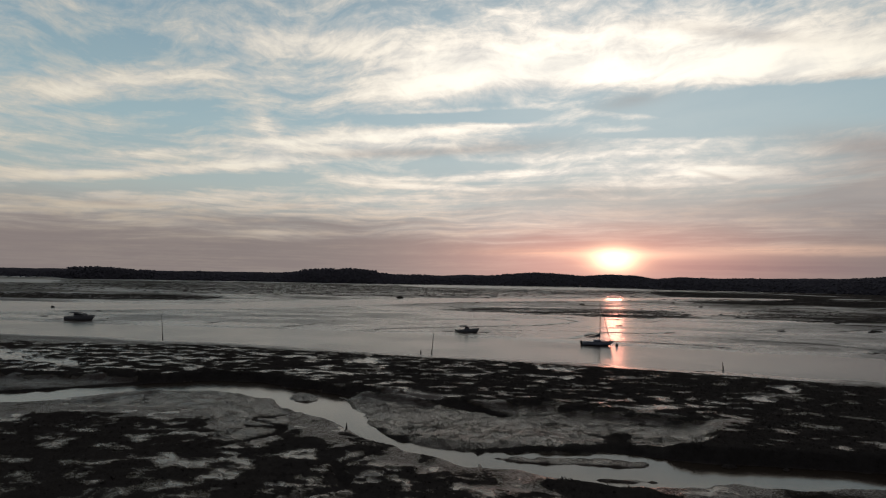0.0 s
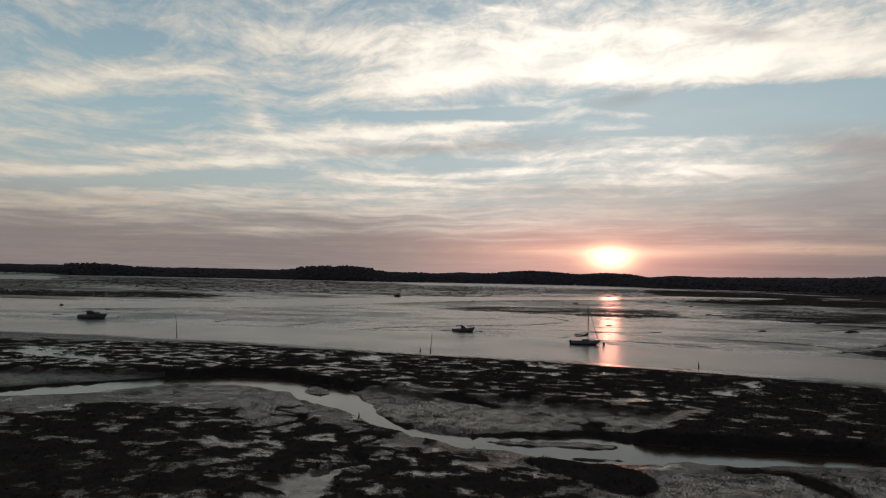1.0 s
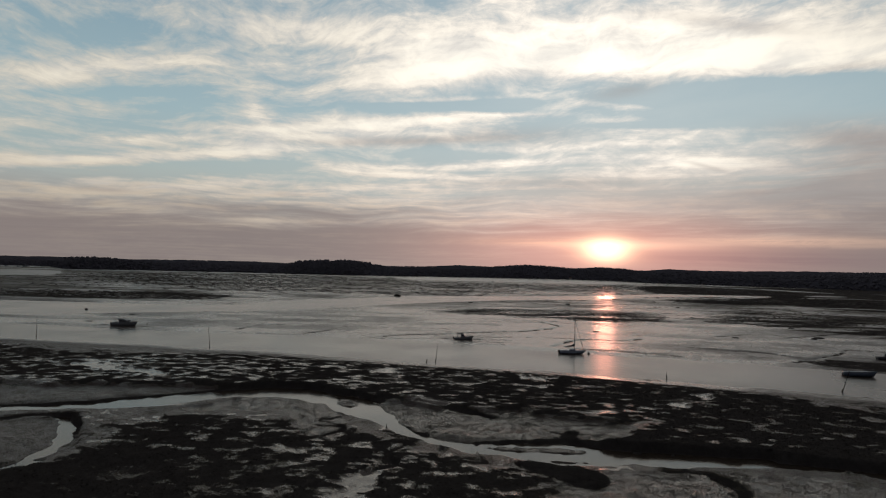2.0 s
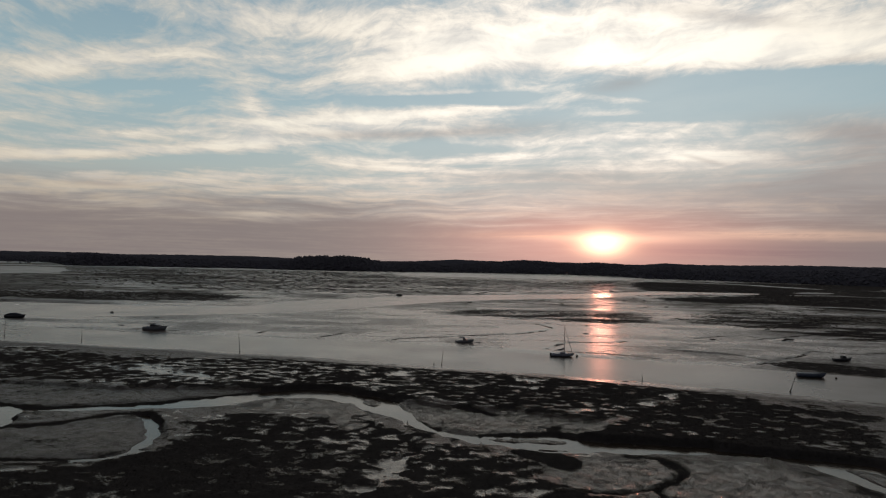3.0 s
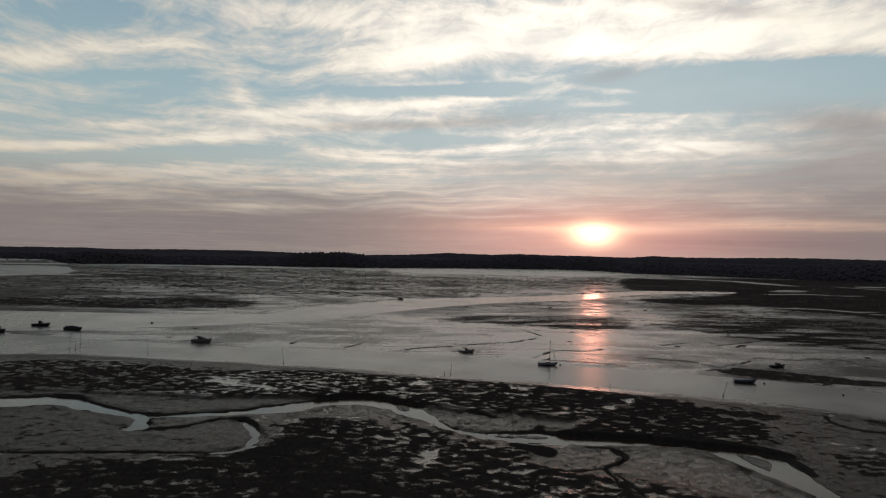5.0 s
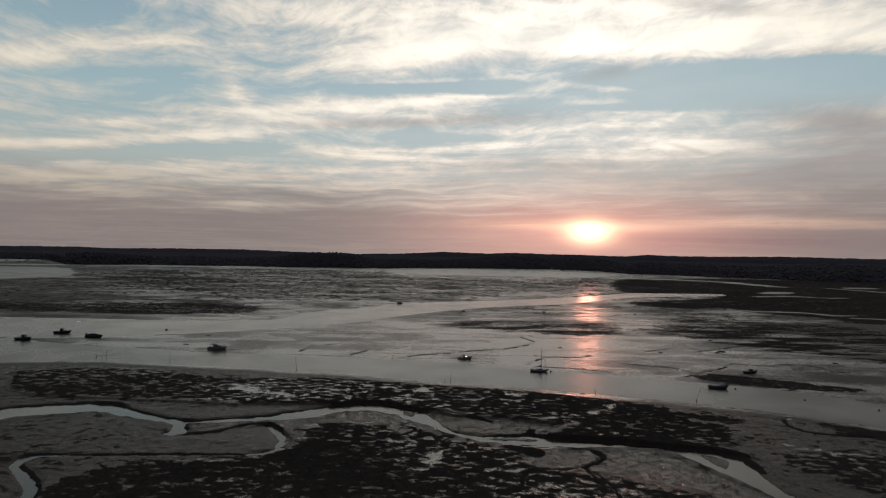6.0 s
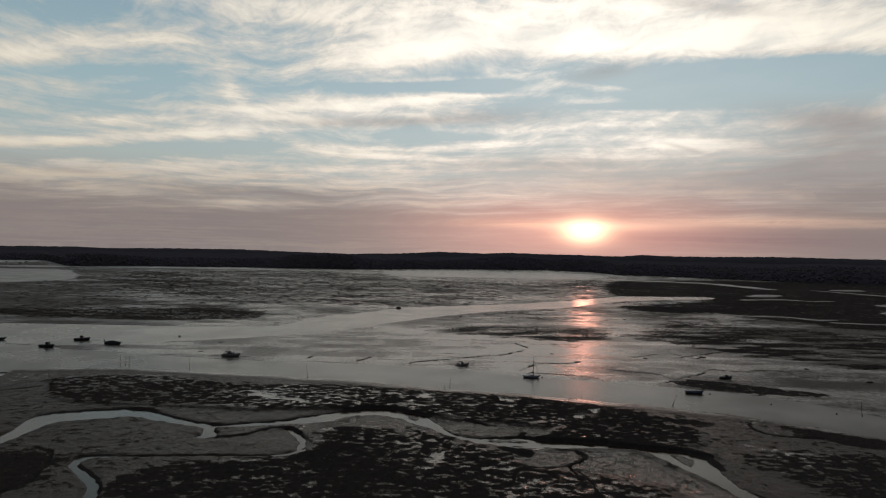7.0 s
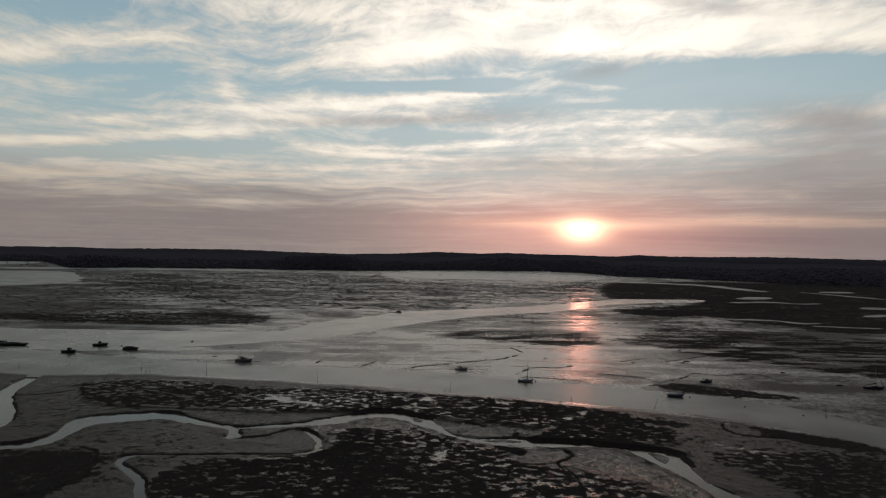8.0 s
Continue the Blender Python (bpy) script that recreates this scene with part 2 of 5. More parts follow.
def make_ground():
    m, k, b = material("tidal_mud")
    p = place(k)
    veg_shade, wet, lump = attr(k, "growth_shade"), attr(k, "wet"), attr(k, "lump")
    n1, n2, n3 = k.noise(p, 0.55, 8.0, 0.65), k.noise(p, 0.08, 5.0, 0.6), k.noise(p, 2.6, 5.0, 0.7)
    n0 = k.noise(p, 0.22, 4.0, 0.6)
    rag = k.add(k.mul(k.add(n1, -0.5), 1.7), k.add(k.mul(k.add(n3, -0.5), 1.3), k.mul(k.add(n0, -0.5), 0.9)))
    # marsh growth, with the creek banks' shade painted in the same dark colour
    mask = k.step(k.add(veg_shade, rag), 0.35, 0.65)
    n4 = k.noise(p, 6.5, 3.0, 0.6)
    mud = k.mix(n2, (0.052, 0.037, 0.030), (0.104, 0.076, 0.062))
    mud = k.mix(k.mul(k.step(n4, 0.56, 0.40), k.add(0.25, k.mul(lump, 0.5))), mud, (0.028, 0.022, 0.019))
    mud = k.mix(k.step(n3, 0.42, 0.72), mud, (0.052, 0.042, 0.036))
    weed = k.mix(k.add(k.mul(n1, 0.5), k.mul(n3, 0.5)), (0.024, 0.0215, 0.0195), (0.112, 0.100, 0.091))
    mud = k.mix(k.mul(k.step(k.add(veg_shade, k.mul(rag, 0.4)), 0.05, 0.45), 0.6), mud, (0.080, 0.070, 0.040))
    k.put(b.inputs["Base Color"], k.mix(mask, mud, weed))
    b.inputs["Specular Tint"].default_value = (1.0, 0.90, 0.77, 1.0)
    film = k.step(k.add(wet, k.mul(rag, 0.5)), 0.30, 0.95)
    pits = k.mul(k.step(k.add(k.mul(n4, 0.7), k.mul(n1, 0.3)), 0.465, 0.515), k.m("MINIMUM", k.mul(lump, 1.6), 1.0))
    film = k.m("MAXIMUM", film, pits)
    rough = k.add(k.mul(film, -0.35), k.add(0.58, k.mul(k.add(n3, -0.5), 0.2)))
    rough = k.add(rough, k.mul(pits, -0.08))
    k.put(b.inputs["Roughness"], k.m("MAXIMUM", k.add(rough, k.mul(mask, 0.5)), 0.16))
    k.put(b.inputs["Specular IOR Level"], k.mul(k.add(0.10, k.mul(film, 0.86)), k.m("SUBTRACT", 1.0, mask)))
    h = k.add(k.mul(n1, 0.6), k.add(k.mul(n3, k.add(0.4, k.mul(lump, 0.8))), k.mul(n4, k.add(0.4, k.mul(lump, 1.0)))))
    h = k.add(k.mul(h, k.add(1.0, k.mul(film, -0.85))), k.mul(mask, k.mul(n3, 1.2)))
    bump(k, b, h, 1.0, 0.16)
    return m


def make_water(name, smooth, ruffled, level):
    m, k, b = material(name)
    p = place(k)
    k.put(b.inputs["Base Color"], k.mix(k.noise(p, 0.05, 3.0), (0.040, 0.030, 0.021), (0.066, 0.049, 0.034)))
    # lens-like falloff at the sides, put in as rougher, less reflective water
    water_dim = attr(k, "water_dim")
    k.put(b.inputs["Roughness"], k.add(k.step(k.noise(p, 0.03, 4.0), 0.3, 0.7, smooth, ruffled), k.mul(water_dim, 0.10)))
    k.put(b.inputs["Specular IOR Level"], k.mul(level, k.add(1.0, k.mul(water_dim, -0.55))))
    b.inputs["IOR"].default_value = 1.333
    b.inputs["Specular Tint"].default_value = (1.0, 0.92, 0.79, 1.0)
    h = k.add(k.noise(p, 1.4, 4.0), k.mul(k.noise(p, 0.25, 3.0), 1.6))
    bump(k, b, h, 0.10, 0.03)
    return m


def make_plain(name, lo, hi, scale, rough, metal=0.0, bumps=0.2, spec=0.5):
    m, k, b = material(name)
    p = place(k)
    n = k.noise(p, scale, 5.0, 0.6)
    k.put(b.inputs["Base Color"], k.mix(k.step(k.add(k.mul(n, 0.6), k.mul(k.noise(p, scale * 7, 3.0), 0.4)), 0.3, 0.7), lo, hi))
    k.put(b.inputs["Roughness"], k.add(rough, k.mul(k.add(n, -0.5), 0.15)))
    b.inputs["Metallic"].default_value = metal
    b.inputs["Specular IOR Level"].default_value = spec
    if bumps:
        bump(k, b, k.noise(p, scale * 5, 4.0), bumps, 0.02)
    return m


MUD = make_ground()
WATER = make_water("channel_water", 0.19, 0.27, 0.50)
CREEK_WATER = make_water("creek_water", 0.10, 0.17, 0.50)
FAR_WATER = make_water("far_channel_water", 0.18, 0.24, 0.80)
LAGOON = make_water("lagoon_water", 0.26, 0.34, 0.90)
WEED = make_plain("marsh_growth", (0.026, 0.023, 0.021), (0.100, 0.089, 0.080), 1.1, 0.9, 0, 0.4, 0.0)
# woods and hills: distance haze is put into these pale blue-grey base colours
WOODS = make_plain("hazy_pine_canopy", (0.120, 0.115, 0.128), (0.160, 0.153, 0.168), 0.05, 0.9, 0, 0.0, 0.0)
HILL = make_plain("hazy_wooded_hill", (0.082, 0.080, 0.092), (0.112, 0.109, 0.124), 0.02, 0.95, 0, 0.0, 0.0)


# ---- plan of the flats, in metres ----
NEAR_CHANNEL = [(-345.5, 177.8), (-262.6, 160.2), (-210.1, 153.4), (-193.2, 151.6), (-153.3, 157.8), (-127.1, 153.7), 
    (-101.4, 149.6), (-75.9, 144.4), (-42.9, 137.2), (-26.8, 129.6), (-11.3, 124.6), (6.2, 119.8), (23.3, 115.2), 
    (46.7, 107.9), (64.2, 100.8), (81.2, 94.9), (98.3, 85.8), (114.7, 74.3), (128.4, 61.6), (142.0, 47.2), (154.7, 32.3), 
    (173.6, 52.5), (161.6, 71.6), (148.3, 90.6), (135.6, 109.9), (113.2, 121.7), (93.6, 132.3), (66.1, 140.8), 
    (23.8, 154.5), (-15.9, 174.1), (-70.2, 177.3), (-136.6, 189.5), (-202.5, 206.5), (-245.9, 227.1), (-440.3, 274.4)]
FAR_CHANNEL = [(-406, 240), (-267, 230), (-222, 219), (-178, 232), (-133, 254), (-101, 275), (-80, 291), (-58, 320), 
    (-33, 358), (19, 424), (80, 474), (149, 513), (178, 551), (254, 633), (383, 666), (408, 718), (277, 701), (225, 662), 
    (173, 609), (91, 543), (25, 512), (-30, 474), (-65, 417), (-101, 377), (-109, 342), (-123, 307), (-157, 310), 
    (-240, 314), (-322, 314), (-489, 324)]
CREEK_WEST = [(-110.5, 80.7), (-101.6, 78.6), (-93.9, 74.4), (-86.0, 69.4), (-81.3, 67.4), (-74.2, 68.9), (-66.1, 71.5), 
    (-57.8, 74.7), (-49.3, 78.6), (-42.7, 82.0), (-41.7, 78.1), (-47.4, 72.5), (-51.9, 71.6), (-57.1, 69.8), 
    (-64.4, 67.8), (-70.5, 66.4), (-80.3, 65.6), (-80.9, 63.8), (-79.1, 59.7), (-77.5, 56.9), (-81.8, 56.6), 
    (-82.2, 59.8), (-83.0, 64.5), (-88.1, 67.4), (-97.4, 72.5), (-105.1, 73.4)]
CREEK_MID = [(-56.0, 75.3), (-53.7, 75.9), (-47.9, 77.6), (-42.4, 80.6), (-36.6, 84.1), (-30.0, 87.1), (-24.7, 87.7), 
    (-20.1, 85.5), (-15.8, 83.4), (-13.1, 80.5), (-10.4, 73.4), (-7.8, 66.9), (-4.8, 60.5), (-2.5, 57.6), (1.2, 55.8), 
    (3.7, 55.4), (3.3, 50.1), (1.1, 51.9), (-0.8, 53.4), (-2.8, 55.1), (-5.0, 57.0), (-7.4, 59.8), (-9.6, 63.0), 
    (-11.9, 66.5), (-15.7, 69.5), (-18.7, 72.6), (-20.6, 76.4), (-22.2, 83.1), (-24.2, 86.0), (-29.6, 85.8), 
    (-35.9, 82.5), (-39.3, 78.9), (-43.1, 75.6), (-46.0, 72.5), (-50.3, 71.2), (-52.2, 70.4)]
CREEK_NECK = [(-60.6, 74.3), (-47.1, 82.3), (-39.0, 88.2), (-28.1, 91.1), (-20.9, 86.2), (-17.4, 79.9), (-22.3, 77.5), 
    (-27.8, 82.8), (-38.4, 80.2), (-46.1, 73.9), (-57.5, 67.9)]
CREEK_EAST = [(3.2, 55.4), (6.2, 55.6), (11.3, 55.8), (14.3, 55.8), (18.5, 54.9), (23.0, 53.8), (27.4, 52.8), 
    (31.8, 52.2), (36.9, 51.6), (42.6, 51.1), (39.4, 47.3), (34.3, 48.0), (27.2, 48.2), (22.5, 47.6), (16.8, 46.0), 
    (11.6, 46.9), (8.0, 48.3), (6.5, 49.9), (3.3, 50.2)]
CREEK_END = [(23.6, 52.7), (30.2, 51.1), (41.2, 50.2), (48.9, 47.3), (54.7, 45.8), (60.4, 44.4), (64.1, 41.6), (65.0, 38.3), 
    (65.7, 34.9), (63.9, 19.1), (66.3, 10.8), (69.7, 5.4), (60.0, -8.0), (61.6, 5.8), (61.2, 10.8), (60.2, 19.1), 
    (57.0, 27.0), (53.9, 37.0), (51.6, 42.6), (51.0, 43.6), (45.3, 46.8), (34.5, 47.3), (21.8, 45.7)]
CREEK_END_BAR = [(56.4, 42.4), (59.6, 41.8), (61.7, 39.2), (62.6, 36.8), (61.0, 33.4), (58.8, 30.6), (57.6, 33.2), (56.8, 38.2)]
CREEK_LOOP = [(-58.1, 64.8), (-56.1, 63.9), (-52.8, 60.1), (-49.6, 53.6), (-48.7, 48.7), (-49.0, 44.8), (-50.7, 41.1), 
    (-53.7, 39.1), (-51.1, 42.0), (-50.3, 45.4), (-50.6, 49.3), (-52.0, 53.8), (-54.6, 59.1)]
LOWER_CREEK = [(-99.0, 36.7), (-101.4, 36.7), (-104.9, 34.2), (-103.9, 29.8), (-98.8, 25.2), (-93.4, 19.2), (-90.0, 12.7),
    (-85.7, 2.5), (-88.1, 2.5), (-92.3, 10.4), (-93.3, 14.3), (-97.4, 19.6), (-102.4, 25.2), (-106.0, 29.8), (-107.7, 34.1),
    (-106.0, 37.7), (-99.0, 38.0)]
CREEK_CORNER = [(-84.9, 69.0), (-81.2, 67.2), (-79.5, 62.1), (-76.1, 56.2), (-82.1, 56.3), (-82.2, 61.5), (-83.0, 65.1)]
CREEK_FARWEST = [(-154.0, 38.7), (-146.2, 41.9), (-137.4, 44.2), (-133.7, 49.9), (-134.3, 60.9), (-131.9, 71.2), 
    (-120.9, 72.9), (-111.0, 78.3), (-98.6, 72.0), (-89.1, 67.2), (-80.1, 63.3), (-81.4, 68.1), (-90.4, 71.4), 
    (-101.1, 79.3), (-113.7, 87.8), (-128.0, 84.1), (-138.7, 80.7), (-142.9, 75.3), (-141.3, 66.1), (-139.1, 58.9), 
    (-142.1, 49.2), (-149.3, 46.8), (-158.0, 44.4)]
SIDE_CREEK = [(-202.0, 162.3), (-197.6, 152.9), (-192.6, 133.1), (-189.2, 118.8), (-183.6, 106.9), (-170.9, 89.4), (-162.6, 74.8), (-161.0, 65.0), (-163.5, 52.3), (-188.9, 88.9), (-194.2, 109.5), (-196.4, 121.7), (-200.2, 137.5), (-202.8, 155.3)]
CREEK_ISLAND = [(-19.7, 79.0), (-19.3, 81.8), (-17.5, 82.4), (-15.3, 79.9), (-14.6, 77.7), (-15.3, 75.5), (-17.3, 75.3), 
    (-18.9, 76.9)]
CREEK_BAR = [(3.8, 54.2), (6.1, 54.5), (11.0, 54.7), (15.0, 54.6), (18.1, 53.7), (18.2, 52.4), (16.8, 51.1), 
    (13.2, 51.6), (7.2, 52.0), (5.0, 53.1)]
CREEK_SPIT = [(12.1, 49.1), (15.2, 48.9), (18.1, 48.4), (17.4, 47.7), (13.9, 47.6), (11.5, 48.2)]
MUD_POINT = [(-43.8, 70.1), (-38.0, 76.1), (-30.3, 83.4), (-24.0, 84.1), (-20.7, 77.9), (-19.7, 73.8), (-15.8, 67.4), 
    (-13.7, 61.0), (-16.1, 56.2), (-19.3, 55.2), (-20.4, 62.8), (-24.1, 68.3), (-31.1, 68.9), (-36.5, 69.6)]
MUD_RIPPLE = [(-13.9, 81.0), (-5.4, 75.2), (3.3, 71.5), (7.2, 71.2), (12.4, 75.5), (14.7, 69.8), (17.2, 67.3), 
    (24.9, 66.6), (26.0, 60.8), (21.3, 55.6), (11.0, 54.5), (1.1, 54.7), (-3.0, 57.0), (-6.8, 64.0), (-10.6, 73.6)]
MUD_LOOP = [(-93.0, 54.4), (-78.4, 53.8), (-70.0, 55.2), (-63.9, 59.6), (-58.5, 62.1), (-52.5, 58.0), (-48.0, 49.0), 
    (-48.7, 41.3), (-56.5, 38.9), (-74.1, 38.8), (-81.5, 39.2)]
MUD_NORTHWEST = [(-114.5, 82.6), (-104.9, 83.5), (-89.4, 79.0), (-73.6, 85.1), (-55.0, 88.1), (-41.4, 87.5), 
    (-42.4, 80.8), (-61.9, 72.7), (-81.2, 67.2), (-101.1, 77.9), (-113.6, 81.5)]
MUD_NORTHWEST_FAR = [(-198.8, 109.6), (-185.6, 110.1), (-175.7, 120.8), (-172.2, 132.1), (-156.4, 111.1), (-147.0, 92.9), 
    (-122.2, 90.2), (-112.4, 87.1), (-131.8, 83.3), (-144.7, 73.1), (-140.9, 62.7), (-144.5, 50.2), (-156.4, 47.1), 
    (-164.5, 59.0), (-159.0, 67.7), (-168.8, 88.0)]
MUD_BENCH = [(-127.4, 44.7), (-132.6, 57.7), (-128.3, 67.7), (-109.3, 73.9), (-88.4, 65.2), (-82.8, 56.1), (-73.1, 51.4), 
    (-55.8, 57.9), (-50.6, 48.8), (-53.0, 41.4), (-76.9, 39.4), (-105.4, 38.0), (-117.8, 39.5)]
MUD_SOUTHEAST = [(11.7, 42.2), (30.3, 43.0), (47.0, 42.7), (53.2, 30.1), (58.0, 17.2), (58.4, 1.5), (49.4, 1.5), 
    (48.1, 17.1), (40.6, 18.8), (33.8, 23.7), (22.8, 26.9), (10.3, 33.2)]
MUD_TAIL = [(-112.1, 1.5), (-108.0, 11.6), (-100.2, 16.4), (-103.4, 25.0), (-108.3, 32.0), (-102.7, 32.0), (-88.0, 32.2), 
    (-88.6, 25.1), (-93.4, 21.5), (-91.0, 12.5), (-86.3, 1.5)]
MUD_EAST_BANK = [(60.7, 19.4), (61.9, 33.7), (62.8, 40.1), (72.7, 37.5), (77.8, 26.4), (84.0, 14.0), (84.0, -1.0), (63.5, -0.3)]
VEG_NORTH = [(-174.6, 127.4), (-152.4, 137.9), (-124.7, 139.3), (-91.5, 122.0), (-62.3, 125.5), (-29.2, 122.4), 
    (-1.7, 114.8), (27.3, 109.7), (44.6, 99.5), (60.9, 91.0), (69.4, 79.6), (68.9, 69.6), (77.6, 62.7), (69.8, 49.7),
    (57.4, 45.3), (41.3, 49.5), (13.1, 51.2), (36.7, 68.2), (7.9, 71.2), (-4.2, 77.0), (-25.8, 87.7), (-47.0, 81.4), (-69.3, 86.5), (-96.5, 90.7), 
    (-141.8, 95.4), (-159.9, 108.9)]
VEG_EAST_STRIP = [(107.6, 73.4), (119.5, 64.2), (131.5, 57.0), (143.5, 49.0), (135.5, 39.0), (126.1, 44.0), (117.1, 51.0), 
    (110.6, 56.7), (106.2, 63.3)]
VEG_EAST_BAND = [(78.0, 40.0), (92.8, 43.5), (109.2, 42.0), (134.6, 37.9), (122.0, 17.2), (124.0, -2.0), (88.0, -2.0), 
    (84.0, 14.0), (80.8, 22.4), (75.0, 31.0)]
VEG_EAST_PATCH = [(69.5, 79.6), (75.0, 80.6), (80.6, 78.1), (86.8, 74.7), (86.7, 70.1), (79.2, 69.1), (74.8, 72.9), (69.5, 75.8)]
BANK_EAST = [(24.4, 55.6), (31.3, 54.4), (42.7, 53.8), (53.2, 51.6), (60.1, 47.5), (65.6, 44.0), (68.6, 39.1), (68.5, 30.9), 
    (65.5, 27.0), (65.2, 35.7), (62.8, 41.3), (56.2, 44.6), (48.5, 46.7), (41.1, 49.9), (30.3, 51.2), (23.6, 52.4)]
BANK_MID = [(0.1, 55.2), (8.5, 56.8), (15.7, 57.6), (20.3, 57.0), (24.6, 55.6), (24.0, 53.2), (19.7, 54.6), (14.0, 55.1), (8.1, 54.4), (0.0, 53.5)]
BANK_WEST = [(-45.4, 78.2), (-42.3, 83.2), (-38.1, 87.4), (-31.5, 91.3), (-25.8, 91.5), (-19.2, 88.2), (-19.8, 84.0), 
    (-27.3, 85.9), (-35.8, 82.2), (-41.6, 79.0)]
VEG_SOUTH = [(-47.3, 66.4), (-25.1, 63.4), (-9.4, 57.1), (-0.5, 47.9), (11.7, 42.3), (8.5, 33.2), (22.3, 24.5), 
    (34.4, 20.1), (45.7, 14.9), (47.4, -3.2), (-143.0, -2.9), (-175.7, 37.2), (-129.4, 42.0), (-110.4, 38.0), 
    (-108.4, 15.0), (-111.4, 0.3), (-81.8, 0.3), (-91.7, 19.3), (-85.8, 30.7), (-52.0, 35.6), (-44.5, 44.4)]
VEG_WEST_PATCH = [(-132.8, 54.8), (-127.7, 62.6), (-111.7, 56.4), (-94.2, 54.2), (-89.7, 46.6), (-102.5, 39.2), 
    (-123.2, 40.0)]
DARK_MOUND = [(7.6, 46.5), (10.3, 46.3), (14.3, 45.8), (17.1, 42.9), (17.9, 41.0), (16.0, 38.1), (14.3, 37.1), (12.0, 40.7), 
    (8.8, 43.5)]
DARK_HOLLOW = [(15.4, 60.2), (17.3, 62.2), (18.6, 61.8), (18.2, 57.8), (17.1, 55.8), (15.8, 56.6), (15.4, 58.2)]
DARK_FAR = [(-628, 1089), (-522, 1324), (-266, 1458), (-137, 1308), (15, 1019), (166, 1011), (410, 1195), (313, 889), 
    (170, 730), (111, 666), (0, 527), (-119, 494), (-210, 491), (-302, 580), (-446, 750)]
DARK_STRIP = [(-535, 420), (-388, 418), (-308, 406), (-248, 440), (-184, 439), (-134, 398), (-152, 355), (-232, 342), 
    (-304, 355), (-362, 376), (-498, 378)]
DARK_SPECKLE = [(7.9, 327.3), (41.6, 348.2), (85.8, 335.5), (131.3, 333.6), (110.9, 267.8), (78.5, 265.1), (34.3, 287.5), 
    (6.1, 296.2)]
DARK_MARSH = [(391, 1143), (478, 1243), (689, 1291), (896, 1285), (1138, 1290), (1500, 1100), (1500, 700), (387, 352), 
    (328, 354), (336, 405), (293, 427), (298, 494), (255, 466), (213, 482), (203, 534), (267, 573), (356, 627), 
    (383, 684), (294, 704), (249, 715)]
GREEN_FLAT = [(198.2, 397.5), (260.2, 364.9), (350.7, 307.6), (402.4, 297.7), (266.8, 152.4), (230.5, 157.5), 
    (202.6, 194.9), (167.3, 226.6), (152.3, 251.7), (131.1, 279.9)]
DARK_BANK = [(96.5, 139.7), (111.3, 148.0), (135.8, 134.0), (151.5, 123.1), (162.3, 114.9), (138.1, 114.1), 
    (108.8, 123.7)]
LAGOON_WEST = [(-1200, 1159), (-908, 1223), (-774, 1262), (-615, 998), (-565, 878), (-574, 780), (-737, 645)]
LAGOON_FAR = [(-142, 1371), (35, 1707), (266, 1644), (523, 1602), (430, 1277), (198, 1218), (20, 1202)]
BAY_WEST = [(-1769, 2188), (-1572, 2254), (-1433, 2229), (-1288, 2035), (-1127, 1741), (-1143, 1588), (-1253, 1497)]
SHORE_WATER = [(-1324, 1175), (-981, 1337), (-626, 1424), (-154, 1516), (-132, 1662), (-669, 1536), (-1033, 1418), 
    (-1385, 1237)]
POND_A = [(478, 764), (517, 807), (556, 792), (529, 754), (465, 730)]
POND_B = [(751, 987), (834, 993), (786, 935), (727, 936)]
POND_C = [(929, 1373), (1099, 1553), (1145, 1476), (1246, 1482), (1134, 1337), (965, 1283)]
POND_D = [(567, 624), (610, 631), (582, 596), (556, 599)]
POND_E = [(491, 516), (532, 535), (505, 501), (481, 498)]
# light wet hollows in the growth
HOLLOWS = [
    [(1.2, 104.4), (2.4, 107.4), (5.4, 107.8), (5.9, 105.1), (4.3, 103.5), (1.9, 103.2)],
    [(16.1, 103.8), (18.9, 106.2), (22.8, 104.1), (23.1, 101.6), (19.1, 99.9)],
    [(39.7, 80.8), (42.5, 82.6), (45.7, 85.8), (50.0, 90.8), (52.1, 91.5), (47.7, 85.2), (43.6, 80.4), (40.1, 77.2)],
    [(32.2, 81.2), (33.9, 81.0), (34.0, 77.0), (35.4, 74.7), (34.1, 73.3), (32.5, 75.1)],
    [(-16.5, 100.7), (-11.4, 96.5), (-6.9, 94.8), (1.8, 94.3), (10.5, 95.9), (18.8, 93.7), (18.5, 92.1), (10.3, 93.7), (1.7, 92.1), (-6.7, 92.7), (-12.0, 94.2)],
]
